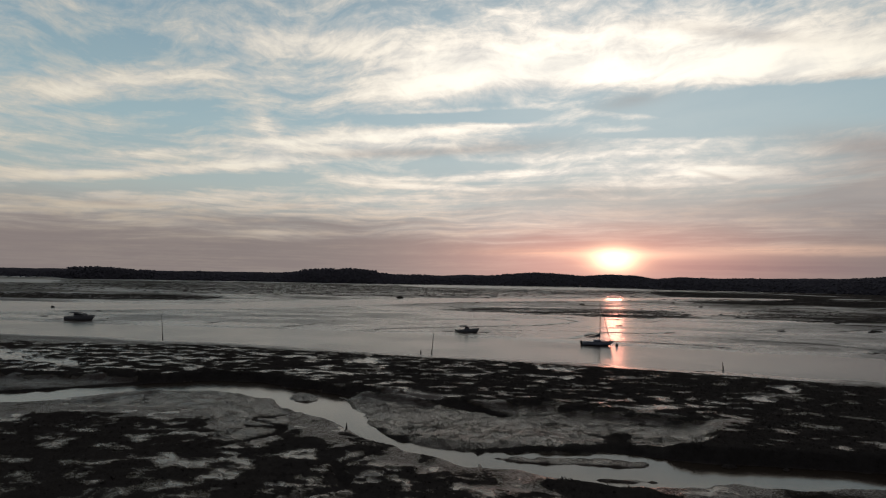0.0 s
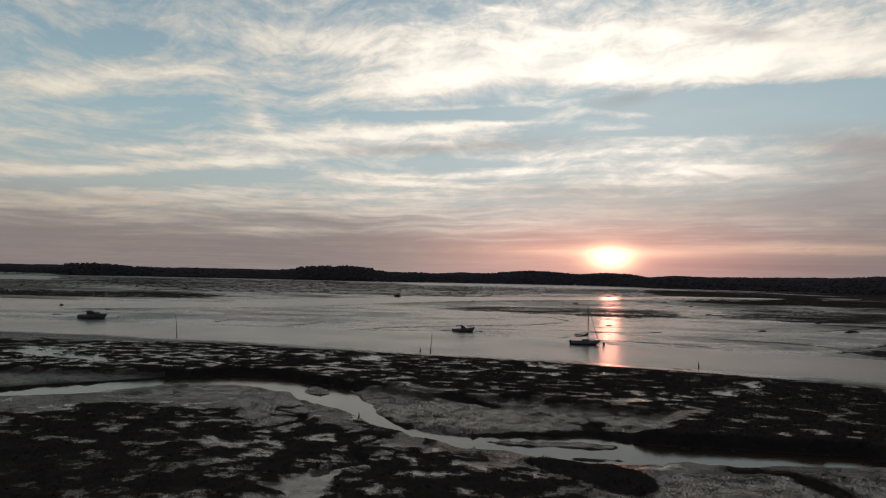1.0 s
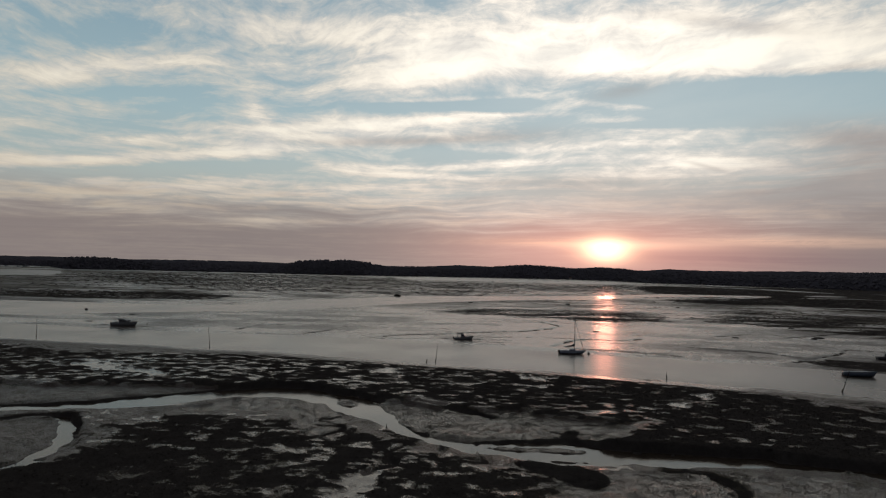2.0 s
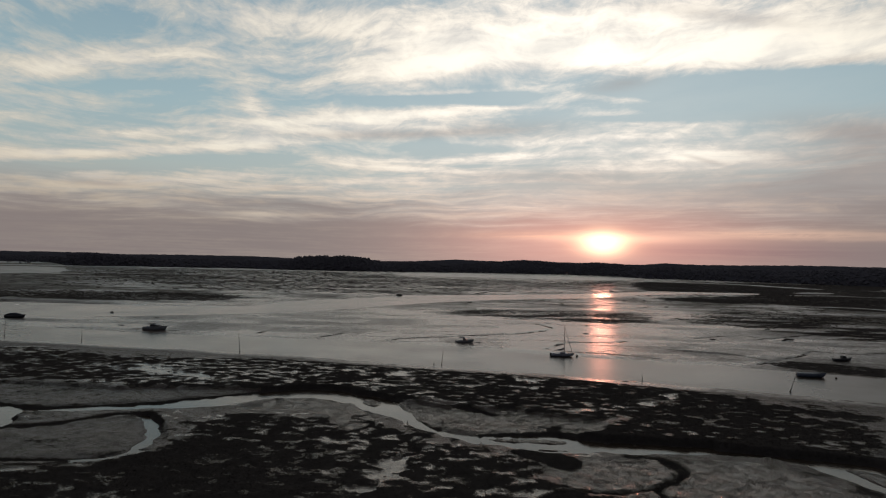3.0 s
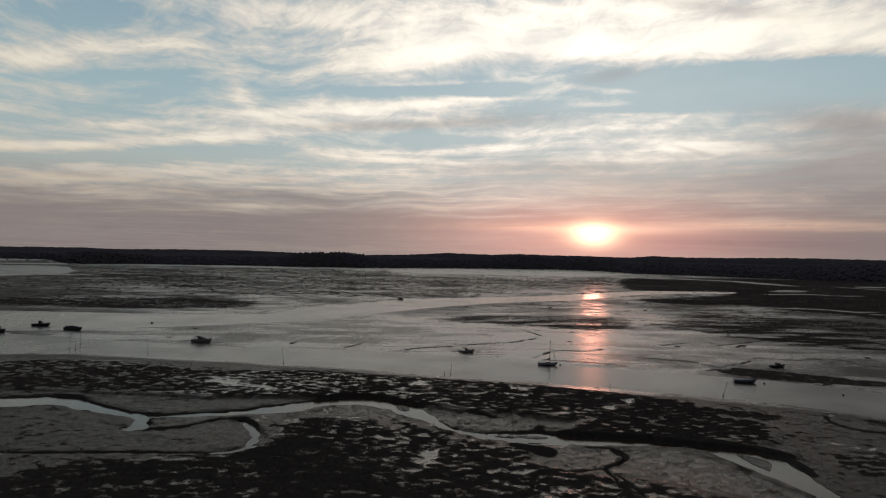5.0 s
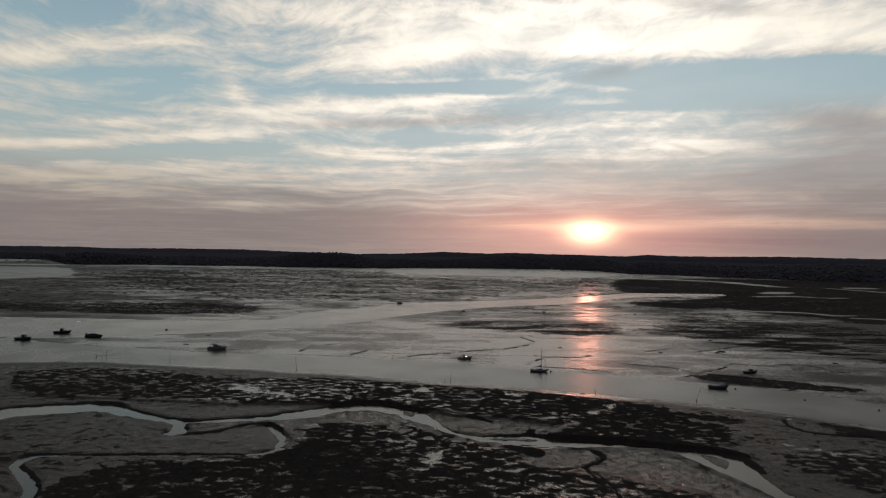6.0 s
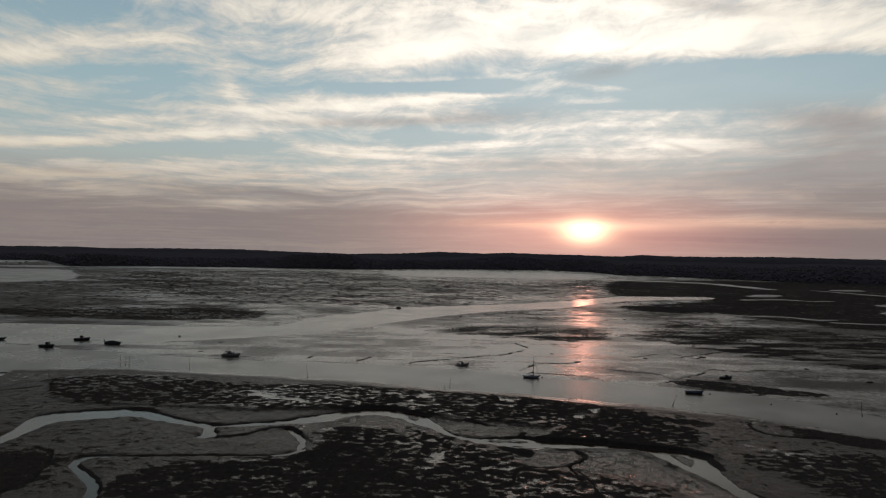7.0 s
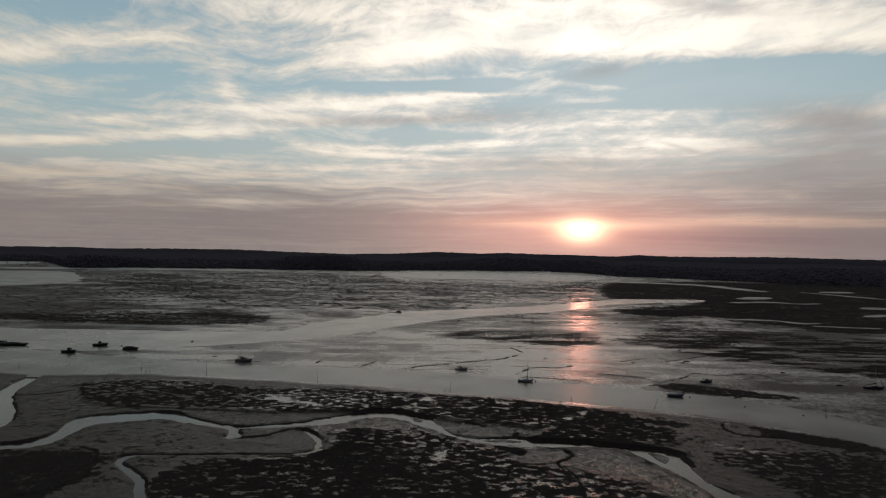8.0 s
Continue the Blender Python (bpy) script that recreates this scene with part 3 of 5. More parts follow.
HOLLOWS_WEST = [
    [(-17.4, 83.7), (-13.7, 84.1), (-8.9, 82.1), (-4.3, 79.3), (0.1, 77.9), (1.5, 76.2), (-2.7, 76.9), (-7.1, 79.4), (-13.3, 81.6)],
    [(-18.8, 108.6), (-14.8, 115.6), (-8.4, 114.9), (-8.6, 104.4), (-13.1, 102.5)],
    [(-81.9, 115.2), (-73.9, 109.6), (-66.2, 105.3), (-60.5, 99.1), (-62.7, 95.7), (-70.9, 102.4)],
    [(-85.7, 106.4), (-83.4, 114.5), (-72.6, 107.6), (-61.3, 99.8), (-56.5, 96.4), (-58.8, 94.1), (-69.2, 98.3), (-78.4, 102.2)],
    [(-14.5, 42.7), (-13.3, 43.9), (-11.5, 44.6), (-11.6, 43.4), (-13.2, 42.5)],
    [(-14.7, 33.3), (-12.0, 40.3), (-9.2, 42.0), (-9.8, 36.7), (-12.2, 32.3), (-13.4, 26.6), (-14.2, 29.6)],
    [(-5.2, 45.6), (-5.0, 47.5), (-3.8, 48.1), (-3.9, 46.3), (-4.5, 44.9)],
]
FAR_RUNS = [  # line, half width
    ([(468, 1215), (518, 1208), (570, 1180), (609, 1128), (622, 1036), (626, 955)], 18),
    ([(700, 944), (718, 878), (735, 796)], 10),
    ([(287, 470), (307, 452), (349, 453), (354, 425), (376, 428)], 3.5),
    ([(360, 404), (386, 398), (412, 393)], 3),
    ([(426, 674), (497, 697), (508, 663), (547, 679)], 5),
]
RILLS_AND_BANKS = [  # line, width, depth
    ([(-21.4, 175.9), (-15.8, 184.3), (0.1, 190.2), (13.7, 199.8), (31.1, 206.5), (43.6, 220.9), (52.6, 231.9), (46.9, 251.5)], 1.6, 0.35),
    ([(-72.3, 190.8), (-70.0, 201.6), (-65.2, 209.3), (-55.5, 217.8)], 1.2, 0.30),
    ([(-46.6, 182.4), (-39.7, 196.4), (-35.6, 211.4)], 1.0, 0.25),
    ([(34.1, 161.0), (40.1, 173.2), (48.6, 184.8), (62.3, 182.3), (70.5, 189.4)], 1.5, 0.35),
    ([(38.9, 158.4), (57.9, 152.5), (67.7, 146.3)], 1.0, 0.30),
    ([(80.0, 167.8), (87.8, 163.8), (98.5, 160.0), (103.2, 149.3)], 2.2, 0.40),
    ([(96.1, 138.7), (109.1, 149.6), (124.7, 161.3), (133.4, 173.7), (139.2, 169.4), (149.7, 165.5)], 1.2, 0.30),
    ([(156.2, 171.8), (170.7, 169.5), (168.2, 155.0), (181.0, 151.6)], 1.4, 0.30),
    ([(113.8, 277.0), (138.6, 301.5), (156.4, 291.7), (177.5, 311.2)], 1.6, 0.30),
    ([(-15.7, 68.2), (-18.2, 67.1), (-20.0, 65.3), (-17.9, 64.2), (-15.7, 62.3), (-17.2, 61.7), (-19.2, 62.5)], 0.5, 0.30),
    ([(-15.6, 61.9), (-15.1, 59.6), (-17.0, 57.4), (-18.1, 56.1), (-19.3, 54.3)], 0.6, 0.30),
    ([(25.4, 44.5), (31.0, 43.9), (32.4, 39.1), (30.9, 36.3), (28.2, 34.9), (24.7, 31.1), (25.0, 28.4), (25.3, 25.0), (24.9, 20.7)], 0.7, 0.35),
    ([(6.8, 16.4), (8.3, 20.7), (9.2, 25.3), (11.5, 30.1), (19.9, 29.2), (27.7, 32.8), (31.8, 38.0), (30.1, 42.4)], 0.8, 0.35),
    ([(26.3, 27.3), (27.8, 20.0), (27.3, 12.3), (25.5, 2.8)], 0.7, 0.30),
    ([(-10.2, 41.3), (-8.4, 43.3), (-6.8, 44.3), (-6.7, 45.8), (-7.5, 47.0), (-8.4, 49.6), (-6.4, 52.1), (-5.2, 53.8)], 0.5, 0.35),
    ([(-6.3, 56.6), (-8.6, 56.8), (-6.2, 58.1), (-9.2, 59.1)], 0.5, 0.25),
    ([(102.5, 76.4), (96.4, 70.9), (96.9, 61.7), (103.4, 58.5), (112.6, 56.7)], 1.2, 0.30),
    ([(-122.8, 44.2), (-114.2, 38.9), (-108.8, 15.8), (-112.1, 11.1), (-120.9, 2.7)], 1.2, 0.40),
    ([(-183.1, 109.7), (-172.0, 114.2), (-166.2, 120.7)], 0.8, 0.30),
    # bank face north of the rippled mud, its shade drawn as a dark trench
    ([(-13.2, 81.3), (-8.6, 79.4), (-4.1, 77.3), (1.4, 74.0), (4.7, 71.7), (6.8, 69.8)], 1.7, 0.55),
    # two loop bank lines: shadow bands drawn as dark trenches
    ([(-82.0, 56.0), (-75.0, 54.7), (-68.8, 56.8), (-66.1, 60.8), (-61.0, 65.3), (-55.3, 63.8)], 1.5, 0.45),
    ([(-48.5, 44.0), (-50.4, 40.8), (-53.6, 38.7), (-60.2, 38.1), (-73.0, 38.5), (-88.0, 37.6), (-101.0, 37.0)], 1.3, 0.45),
    # low dark bank beside the far channel, drawn as a dark rill
    ([(-101.2, 368.2), (-84.1, 399.7), (-61.2, 430.9), (-35.4, 466.0), (-24.1, 473.4), (11.3, 490.5), (61.4, 510.7)], 1.8, 0.30),
    ([(-13.7, 371.0), (17.5, 404.2), (50.1, 417.6), (80.1, 472.5)], 1.5, 0.20),
    ([(62.2, 469.8), (99.8, 453.9), (128.7, 432.9), (161.8, 432.5)], 1.6, 0.25),
    ([(133.6, 207.6), (162.9, 225.2), (197.9, 249.4), (225.5, 256.2)], 1.6, 0.25),
    ([(207.2, 308.0), (234.5, 293.1), (255.8, 278.6), (291.4, 287.0), (306.8, 267.4)], 1.8, 0.25),
    ([(105.4, 205.7), (133.0, 223.1), (137.2, 207.8), (148.0, 194.1)], 1.0, 0.25),
    ([(-260.9, 313.7), (-212.8, 306.3), (-164.7, 308.3)], 1.5, 0.20),
]


def smooth_ring(ring, n=2):
    """Rounds a closed line by cutting its corners."""
    a = np.array(ring, float)
    for _ in range(n):
        b = np.roll(a, -1, 0)
        a = np.stack((0.75 * a + 0.25 * b, 0.25 * a + 0.75 * b), 1).reshape(-1, 2)
    return a


def ring_distance(ring, x, y, reach):
    """Signed distance to a closed line, negative inside, cut off at reach."""
    a = smooth_ring(ring)
    out = np.full(x.shape, float(reach))
    near = np.flatnonzero((x > a[:, 0].min() - reach) & (x < a[:, 0].max() + reach) & (y > a[:, 1].min() - reach) & (y < a[:, 1].max() + reach))
    px, py = x[near], y[near]
    d2, odd = np.full(px.shape, 1e12), np.zeros(px.shape, bool)
    for (ax, ay), (bx, by) in zip(a, np.roll(a, -1, 0)):
        ex, ey = bx - ax, by - ay
        s = np.clip(((px - ax) * ex + (py - ay) * ey) / (ex * ex + ey * ey + 1e-9), 0, 1)
        d2 = np.minimum(d2, (px - ax - s * ex) ** 2 + (py - ay - s * ey) ** 2)
        if ey:
            odd ^= ((ay > py) != (by > py)) & (px < ex * (py - ay) / ey + ax)
    out[near] = np.clip(np.where(odd, -1, 1) * np.sqrt(d2), -1e9, reach)
    return out


def line_distance(line, x, y, reach):
    a = np.array(line, float)
    for _ in range(2):
        b = np.stack((0.75 * a[:-1] + 0.25 * a[1:], 0.25 * a[:-1] + 0.75 * a[1:]), 1).reshape(-1, 2)
        a = np.concatenate((a[:1], b, a[-1:]))
    out = np.full(x.shape, float(reach))
    near = np.flatnonzero((x > a[:, 0].min() - reach) & (x < a[:, 0].max() + reach) & (y > a[:, 1].min() - reach) & (y < a[:, 1].max() + reach))
    px, py = x[near], y[near]
    d2 = np.full(px.shape, 1e12)
    for (ax, ay), (bx, by) in zip(a[:-1], a[1:]):
        ex, ey = bx - ax, by - ay
        s = np.clip(((px - ax) * ex + (py - ay) * ey) / (ex * ex + ey * ey + 1e-9), 0, 1)
        d2 = np.minimum(d2, (px - ax - s * ex) ** 2 + (py - ay - s * ey) ** 2)
    out[near] = np.minimum(np.sqrt(d2), reach)
    return out


TABLE = np.random.RandomState(7).rand(256, 256)


def lattice(x, y):
    i, j = np.floor(x).astype(int), np.floor(y).astype(int)
    u, v = x - i, y - j
    u, v = u * u * (3 - 2 * u), v * v * (3 - 2 * v)
    i0, j0, i1, j1 = i & 255, j & 255, (i + 1) & 255, (j + 1) & 255
    return (TABLE[i0, j0] * (1 - u) + TABLE[i1, j0] * u) * (1 - v) + (TABLE[i0, j1] * (1 - u) + TABLE[i1, j1] * u) * v


def fbm(x, y, size, octaves=4, seed=0):
    """Layered noise, evened out to 0..1."""
    s, amp, tot = 0.0, 1.0, 0.0
    x, y = x / size + 13.7 * seed, y / size - 7.3 * seed
    for o in range(octaves):
        s, tot = s + amp * lattice(x, y), tot + amp
        x, y, amp = 0.8 * x * 2.1 - 0.6 * y * 2.1 + 5.1, 0.6 * x * 2.1 + 0.8 * y * 2.1 - 3.3, amp * 0.55
    return 1 / (1 + np.exp(-(s / tot - 0.5) * 13.0))


def ease(v, lo, hi):
    t = np.clip((v - lo) / (hi - lo), 0, 1)
    return t * t * (3 - 2 * t)


CREEK_LEVEL = -0.3
HUB = (-21.0, -156.0)   # centre of the ground sheet's fan
CREEKS = [CREEK_NECK, CREEK_WEST, CREEK_MID, CREEK_EAST, CREEK_END, CREEK_LOOP, CREEK_CORNER, LOWER_CREEK, CREEK_FARWEST, SIDE_CREEK]
BARS = [CREEK_ISLAND, CREEK_BAR, CREEK_SPIT, CREEK_END_BAR]
MUDS = [MUD_POINT, MUD_RIPPLE, MUD_LOOP, MUD_NORTHWEST, MUD_NORTHWEST_FAR, MUD_BENCH, MUD_SOUTHEAST, MUD_TAIL, MUD_EAST_BANK]
SOUTH_SHORE = NEAR_CHANNEL[:21] + [(400, 0), (400, -900), (-900, -900), (-900, 170)]


def flats(x, y):
    """Height of the ground and what covers it: growth with painted bank shade, wetness, lumps."""
    chan = np.minimum(ring_distance(NEAR_CHANNEL, x, y, 40), ring_distance(FAR_CHANNEL, x, y, 40))
    for r in (BAY_WEST, LAGOON_WEST, LAGOON_FAR, SHORE_WATER, POND_A, POND_B, POND_C, POND_D, POND_E):
        chan = np.minimum(chan, ring_distance(r, x, y, 40))
    for line, half in FAR_RUNS:
        chan = np.minimum(chan, line_distance(line, x, y, 60) - half)
    marsh = ease(-ring_distance(SOUTH_SHORE, x, y, 60), 1.0, 13.0)
    n_big, n_mid, n_low = fbm(x, y, 60, 4, 1), fbm(x, y, 9, 4, 2), fbm(x, y, 2.2, 3, 3)
    n_patch = fbm(x * 0.65, y, 1.4, 5, 9)
    edge = chan + (n_mid - 0.5) * 2.2 + 12 * (fbm(x * 0.6, y, 45, 4, 29) - 0.5) * ease(y, 450, 900)
    z = np.clip(edge * 0.035, -0.5, 0.22) + 0.06 * (n_mid - 0.5) * ease(edge, 0, 8)
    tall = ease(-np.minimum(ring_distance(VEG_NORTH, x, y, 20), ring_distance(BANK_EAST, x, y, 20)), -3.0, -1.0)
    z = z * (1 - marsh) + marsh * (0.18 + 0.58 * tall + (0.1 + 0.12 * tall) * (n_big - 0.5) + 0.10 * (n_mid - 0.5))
    # bare low mud beside the creeks
    low, lumps = np.zeros_like(x), np.zeros_like(x)
    for i, r in enumerate(MUDS):
        d = ring_distance(r, x, y, 12) + (n_mid - 0.5) * 2.5
        s = ease(-d, -1.5, 1.0)
        low = np.maximum(low, s)
        if i in (0, 1, 6):
            lumps = np.maximum(lumps, s)
        else:
            lumps = np.maximum(lumps, 0.12 * s)
    z = z * (1 - low) + low * (0.10 + 0.10 * (n_mid - 0.5) + 0.05 * (n_low - 0.5))
    creek = np.full_like(x, 30.0)
    for r in CREEKS:
        creek = np.minimum(creek, ring_distance(r, x, y, 30))
    creek_edge = creek + (n_low - 0.5) * 0.5
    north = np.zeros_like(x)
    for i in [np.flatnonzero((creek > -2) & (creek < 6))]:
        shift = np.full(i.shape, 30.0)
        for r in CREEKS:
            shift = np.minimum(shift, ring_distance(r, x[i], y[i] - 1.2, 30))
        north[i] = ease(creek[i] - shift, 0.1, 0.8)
    z += 0.30 * north * (1 - tall) * (1 - 0.6 * low) * marsh * ease(-creek, -5.0, -1.0)
    width = 1.0 + 6.0 * low * (1 - 0.75 * north)
    bank = ease(creek_edge, 0.05, width)
    lip = CREEK_LEVEL + 0.10 * ease(creek_edge, 0.0, 0.4)
    z = np.where(creek_edge < 0, np.maximum(CREEK_LEVEL + creek_edge * 0.4, -1.1), lip * (1 - bank) + bank * z)
    bars = np.zeros_like(x)
    for r in BARS:
        bars = np.maximum(bars, ease(-ring_distance(r, x, y, 5), -0.1, 0.5))
    z = z * (1 - bars) + bars * (CREEK_LEVEL + 0.10 + 0.06 * (n_low - 0.5))
    lumps = np.maximum(lumps, bars)
    z += lumps * 0.13 * (fbm(x, y, 0.9, 2, 12) - 0.5) + low * 0.07 * (n_low - 0.5)
    rills = np.zeros_like(x)
    for line, w, depth in RILLS_AND_BANKS:
        d = line_distance(line, x, y, 10) + (n_low - 0.5) * 0.5 * w
        s = ease(-d, -w, -0.25 * w)
        z -= s * depth
        rills = np.maximum(rills, s)
    # growth, and bank shade painted in its colour
    far = ease(y, 260, 460)
    dens = 0.10 * marsh + (1 - marsh) * (-0.22 + 0.34 * far)
    zone = np.zeros_like(x)
    for r, v, soft in ((VEG_NORTH, 0.77 - 0.05 * ease(-x, 38, 60), 3), (VEG_EAST_STRIP, 0.95, 3), (VEG_EAST_BAND, 0.72, 4), (VEG_EAST_PATCH, 0.85, 2), (VEG_SOUTH, 0.76 + 0.20 * ease(-x, 16, 40), 3), (VEG_WEST_PATCH, 0.6, 3),
                       (DARK_FAR, 0.50, 40), (DARK_STRIP, 0.72, 10), (DARK_SPECKLE, 0.60, 10), (DARK_MARSH, 1.12, 12),
                       (GREEN_FLAT, 0.62, 15), (DARK_BANK, 0.88, 3), (DARK_MOUND, 1.5, 1), (DARK_HOLLOW, 0.8, 1)):
        s = ease(-ring_distance(r, x, y, soft * 3), -soft, soft)
        dens = dens * (1 - s) + s * v
        zone = np.maximum(zone, s * (r is VEG_NORTH or r is VEG_SOUTH or r is VEG_EAST_BAND))
    mid = ease(y, 138, 190)
    n_patch = n_patch * (1 - mid) + mid * fbm(x * 0.33, y * 1.15, 6.5, 5, 27)
    patch = (0.2 * n_big + 0.8 * n_patch) * (1 - far) + far * (0.35 * fbm(x * 0.6, y * 1.6, 30, 4, 5) + 0.65 * fbm(x, y, 5, 3, 6))
    patch = 0.5 + (patch - 0.5) * 1.25
    dark_spots = np.minimum(ring_distance(DARK_MOUND, x, y, 5), ring_distance(DARK_HOLLOW, x, y, 5))
    dens = dens * (1 - 0.9 * low * ease(dark_spots, -0.5, 0.5)) * (1 - bars) * ease(edge, 0.5, 3.0)
    growth_shade = np.clip(0.5 + (dens - patch) * (1.15 - 0.7 * ease(y, 160, 330)), -0.3, 1.4)
    # shade on the south-facing creek banks, put in as the dark growth colour
    growth_shade = np.maximum(growth_shade * ease(creek_edge, 0.0, 0.5), 1.3 * north * (1 - lumps) * ease(creek_edge, -0.3, 0.0) * ease(-creek_edge, -1.2, -0.5) * marsh)
    # rills and bank lines darkened with the growth colour, bank shade included
    growth_shade = np.maximum(growth_shade, rills * (chan > 2) * (0.85 + 0.4 * (y < 100) * (x < 12) - 0.75 * ease(y, 120, 150) * ease(n_mid, 0.35, 0.75)))
    # strips of backlit wet bank, their shade painted in the growth colour
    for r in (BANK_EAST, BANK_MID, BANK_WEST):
        growth_shade = np.maximum(growth_shade, 1.2 * ease(-ring_distance(r, x, y, 4) - (n_low - 0.5), -0.4, 0.4) * ease(creek_edge, -0.1, 0.2))
    pool = np.zeros_like(x)
    for r in HOLLOWS + HOLLOWS_WEST:
        pool = np.maximum(pool, ease(-ring_distance(r, x, y, 6) - (fbm(x * 0.5, y, 2.4, 4, 17) - 0.30) * 6.0, -0.6, 0.5))
    growth_shade = growth_shade * (1 - pool) - 0.25 * pool
    z -= 0.12 * pool
    z += 0.16 * growth_shade * marsh * n_low
    side = np.degrees(np.arctan2(x - HUB[0], y - HUB[1]))
    # vignette-like darkening towards both sides, put into the mud's wetness and gloss
    side_dim = 1.05 * ease(side, 12, 36) + 1.0 * ease(-side, 10, 34)
    streaks = fbm(x * 0.45, y * 1.2, 16, 5, 21) - 0.5
    wet = np.clip(0.90 + 0.34 * streaks * (1 - marsh) - 0.12 * far - 0.46 * side_dim - marsh * 0.68 - 0.3 * (n_big - 0.5), 0, 1)
    lumps = np.maximum(lumps * (1 - 0.35 * side_dim), 0.34 * marsh * (1 - 0.7 * side_dim))
    wet = np.maximum(wet, 0.9 * marsh * (1 - low) * ease(patch, 0.92, 1.0))
    wet = np.maximum(wet, (1 - 0.75 * side_dim) * np.maximum(0.95 * zone * (1 - low) * ease(-growth_shade, -0.50, -0.30), 0.95 * pool))
    return z, growth_shade, wet, lumps


# ---- the ground: one sheet, fine where it is seen ----


def fan_grid():
    rows, r = list(np.arange(0.0, 140.0, 4.0)), 140.0
    while r < 4700:
        rows.append(r)
        r += 0.42 * max(1.0, (r / 270.0) ** 2)
    rows.append(4750.0)
    fine = np.arange(-43.0, 46.001, 0.1)
    rest = np.linspace(46.0, 317.0, 220)[1:-1]
    return np.array(rows), np.radians(np.concatenate((fine, rest)))


def sheet(name, x, y, z, quads, mat, attributes=()):
    me = bpy.data.meshes.new(name)
    me.vertices.add(x.size)
    me.vertices.foreach_set("co", np.stack((x, y, z), 1).ravel())
    me.loops.add(quads.size)
    me.loops.foreach_set("vertex_index", quads.ravel())
    me.polygons.add(len(quads))
    me.polygons.foreach_set("loop_start", np.arange(0, quads.size, 4))
    me.update(calc_edges=True)
    me.polygons.foreach_set("use_smooth", np.ones(len(quads), bool))
    for key, values in attributes:
        me.attributes.new(key, "FLOAT", "POINT").data.foreach_set("value", values.astype(np.float32))
    me.materials.append(mat)
    return new(name, me)


def build_ground():
    rows, turn = fan_grid()
    nr, nt = len(rows), len(turn)
    r, a = np.meshgrid(rows, turn, indexing="ij")
    x, y = (HUB[0] + r * np.sin(a)).ravel(), (HUB[1] + r * np.cos(a)).ravel()
    z, growth_shade, wet, lumps = flats(x, y)
    i, j = np.meshgrid(np.arange(nr - 1), np.arange(nt), indexing="ij")
    j2 = (j + 1) % nt
    quads = np.stack((i * nt + j, i * nt + j2, (i + 1) * nt + j2, (i + 1) * nt + j), -1).reshape(-1, 4)[:, ::-1]
    ob = sheet("ground", x, y, z, quads, MUD, (("growth_shade", growth_shade), ("wet", wet), ("lump", lumps)))
    return tagged(ob, "wet grey tidal mud with dark marsh growth and pools", "mudflat", kind="structure")


def build_water(name, rings, level, label, box, cell, mat=None, runs=()):
    gx, gy = np.arange(box[0], box[2], cell), np.arange(box[1], box[3], cell)
    x, y = [v.ravel() for v in np.meshgrid(gx, gy, indexing="ij")]
    d = np.full(x.shape, 99.0)
    for r in rings:
        d = np.minimum(d, ring_distance(r, x, y, 3 * cell + 5))
    for line, half in runs:
        d = np.minimum(d, line_distance(line, x, y, half + 3 * cell + 5) - half)
    keep = (d < 1.5 * cell + 1.5).reshape(len(gx), len(gy))
    i, j = np.nonzero(keep[:-1, :-1] | keep[1:, :-1] | keep[:-1, 1:] | keep[1:, 1:])
    n = len(gy)
    quads = np.stack((i * n + j, (i + 1) * n + j, (i + 1) * n + j + 1, i * n + j + 1), 1)
    used, inv = np.unique(quads, return_inverse=True)
    side = np.degrees(np.arctan2(x[used] - HUB[0], y[used] - HUB[1]))
    # dims the water by its bearing from the hub, plus random variation
    water_dim = np.clip(ease(side, 12, 34) + 0.85 * ease(-side, 14, 36) + 0.25 * (fbm(x[used] * 0.5, y[used], 30, 3, 23) - 0.5), 0, 1)
    ob = sheet(name, x[used], y[used], np.full(used.size, level), inv.reshape(-1, 4), mat or WATER, (("water_dim", water_dim),))
    return tagged(ob, label, "water", kind="structure")


ground = build_ground()
build_water("water", [NEAR_CHANNEL], 0.0, "calm shallow channel water mirroring the evening sky", (-500, 20, 200, 290), 3.0)
build_water("water", [FAR_CHANNEL], 0.012, "pale winding channel between the far mudbanks", (-500, 200, 430, 740), 4.0, FAR_WATER)
build_water("water", CREEKS, CREEK_LEVEL, "still water in the winding marsh creek", (-225, -5, 90, 176), 1.0, CREEK_WATER)
build_water("water", [BAY_WEST, LAGOON_WEST, LAGOON_FAR, SHORE_WATER, POND_A, POND_B, POND_C, POND_D, POND_E], 0.0,
            "pale far lagoon and pond water below the hills", (-1799, 380, 1400, 2284), 10.0, LAGOON, FAR_RUNS)


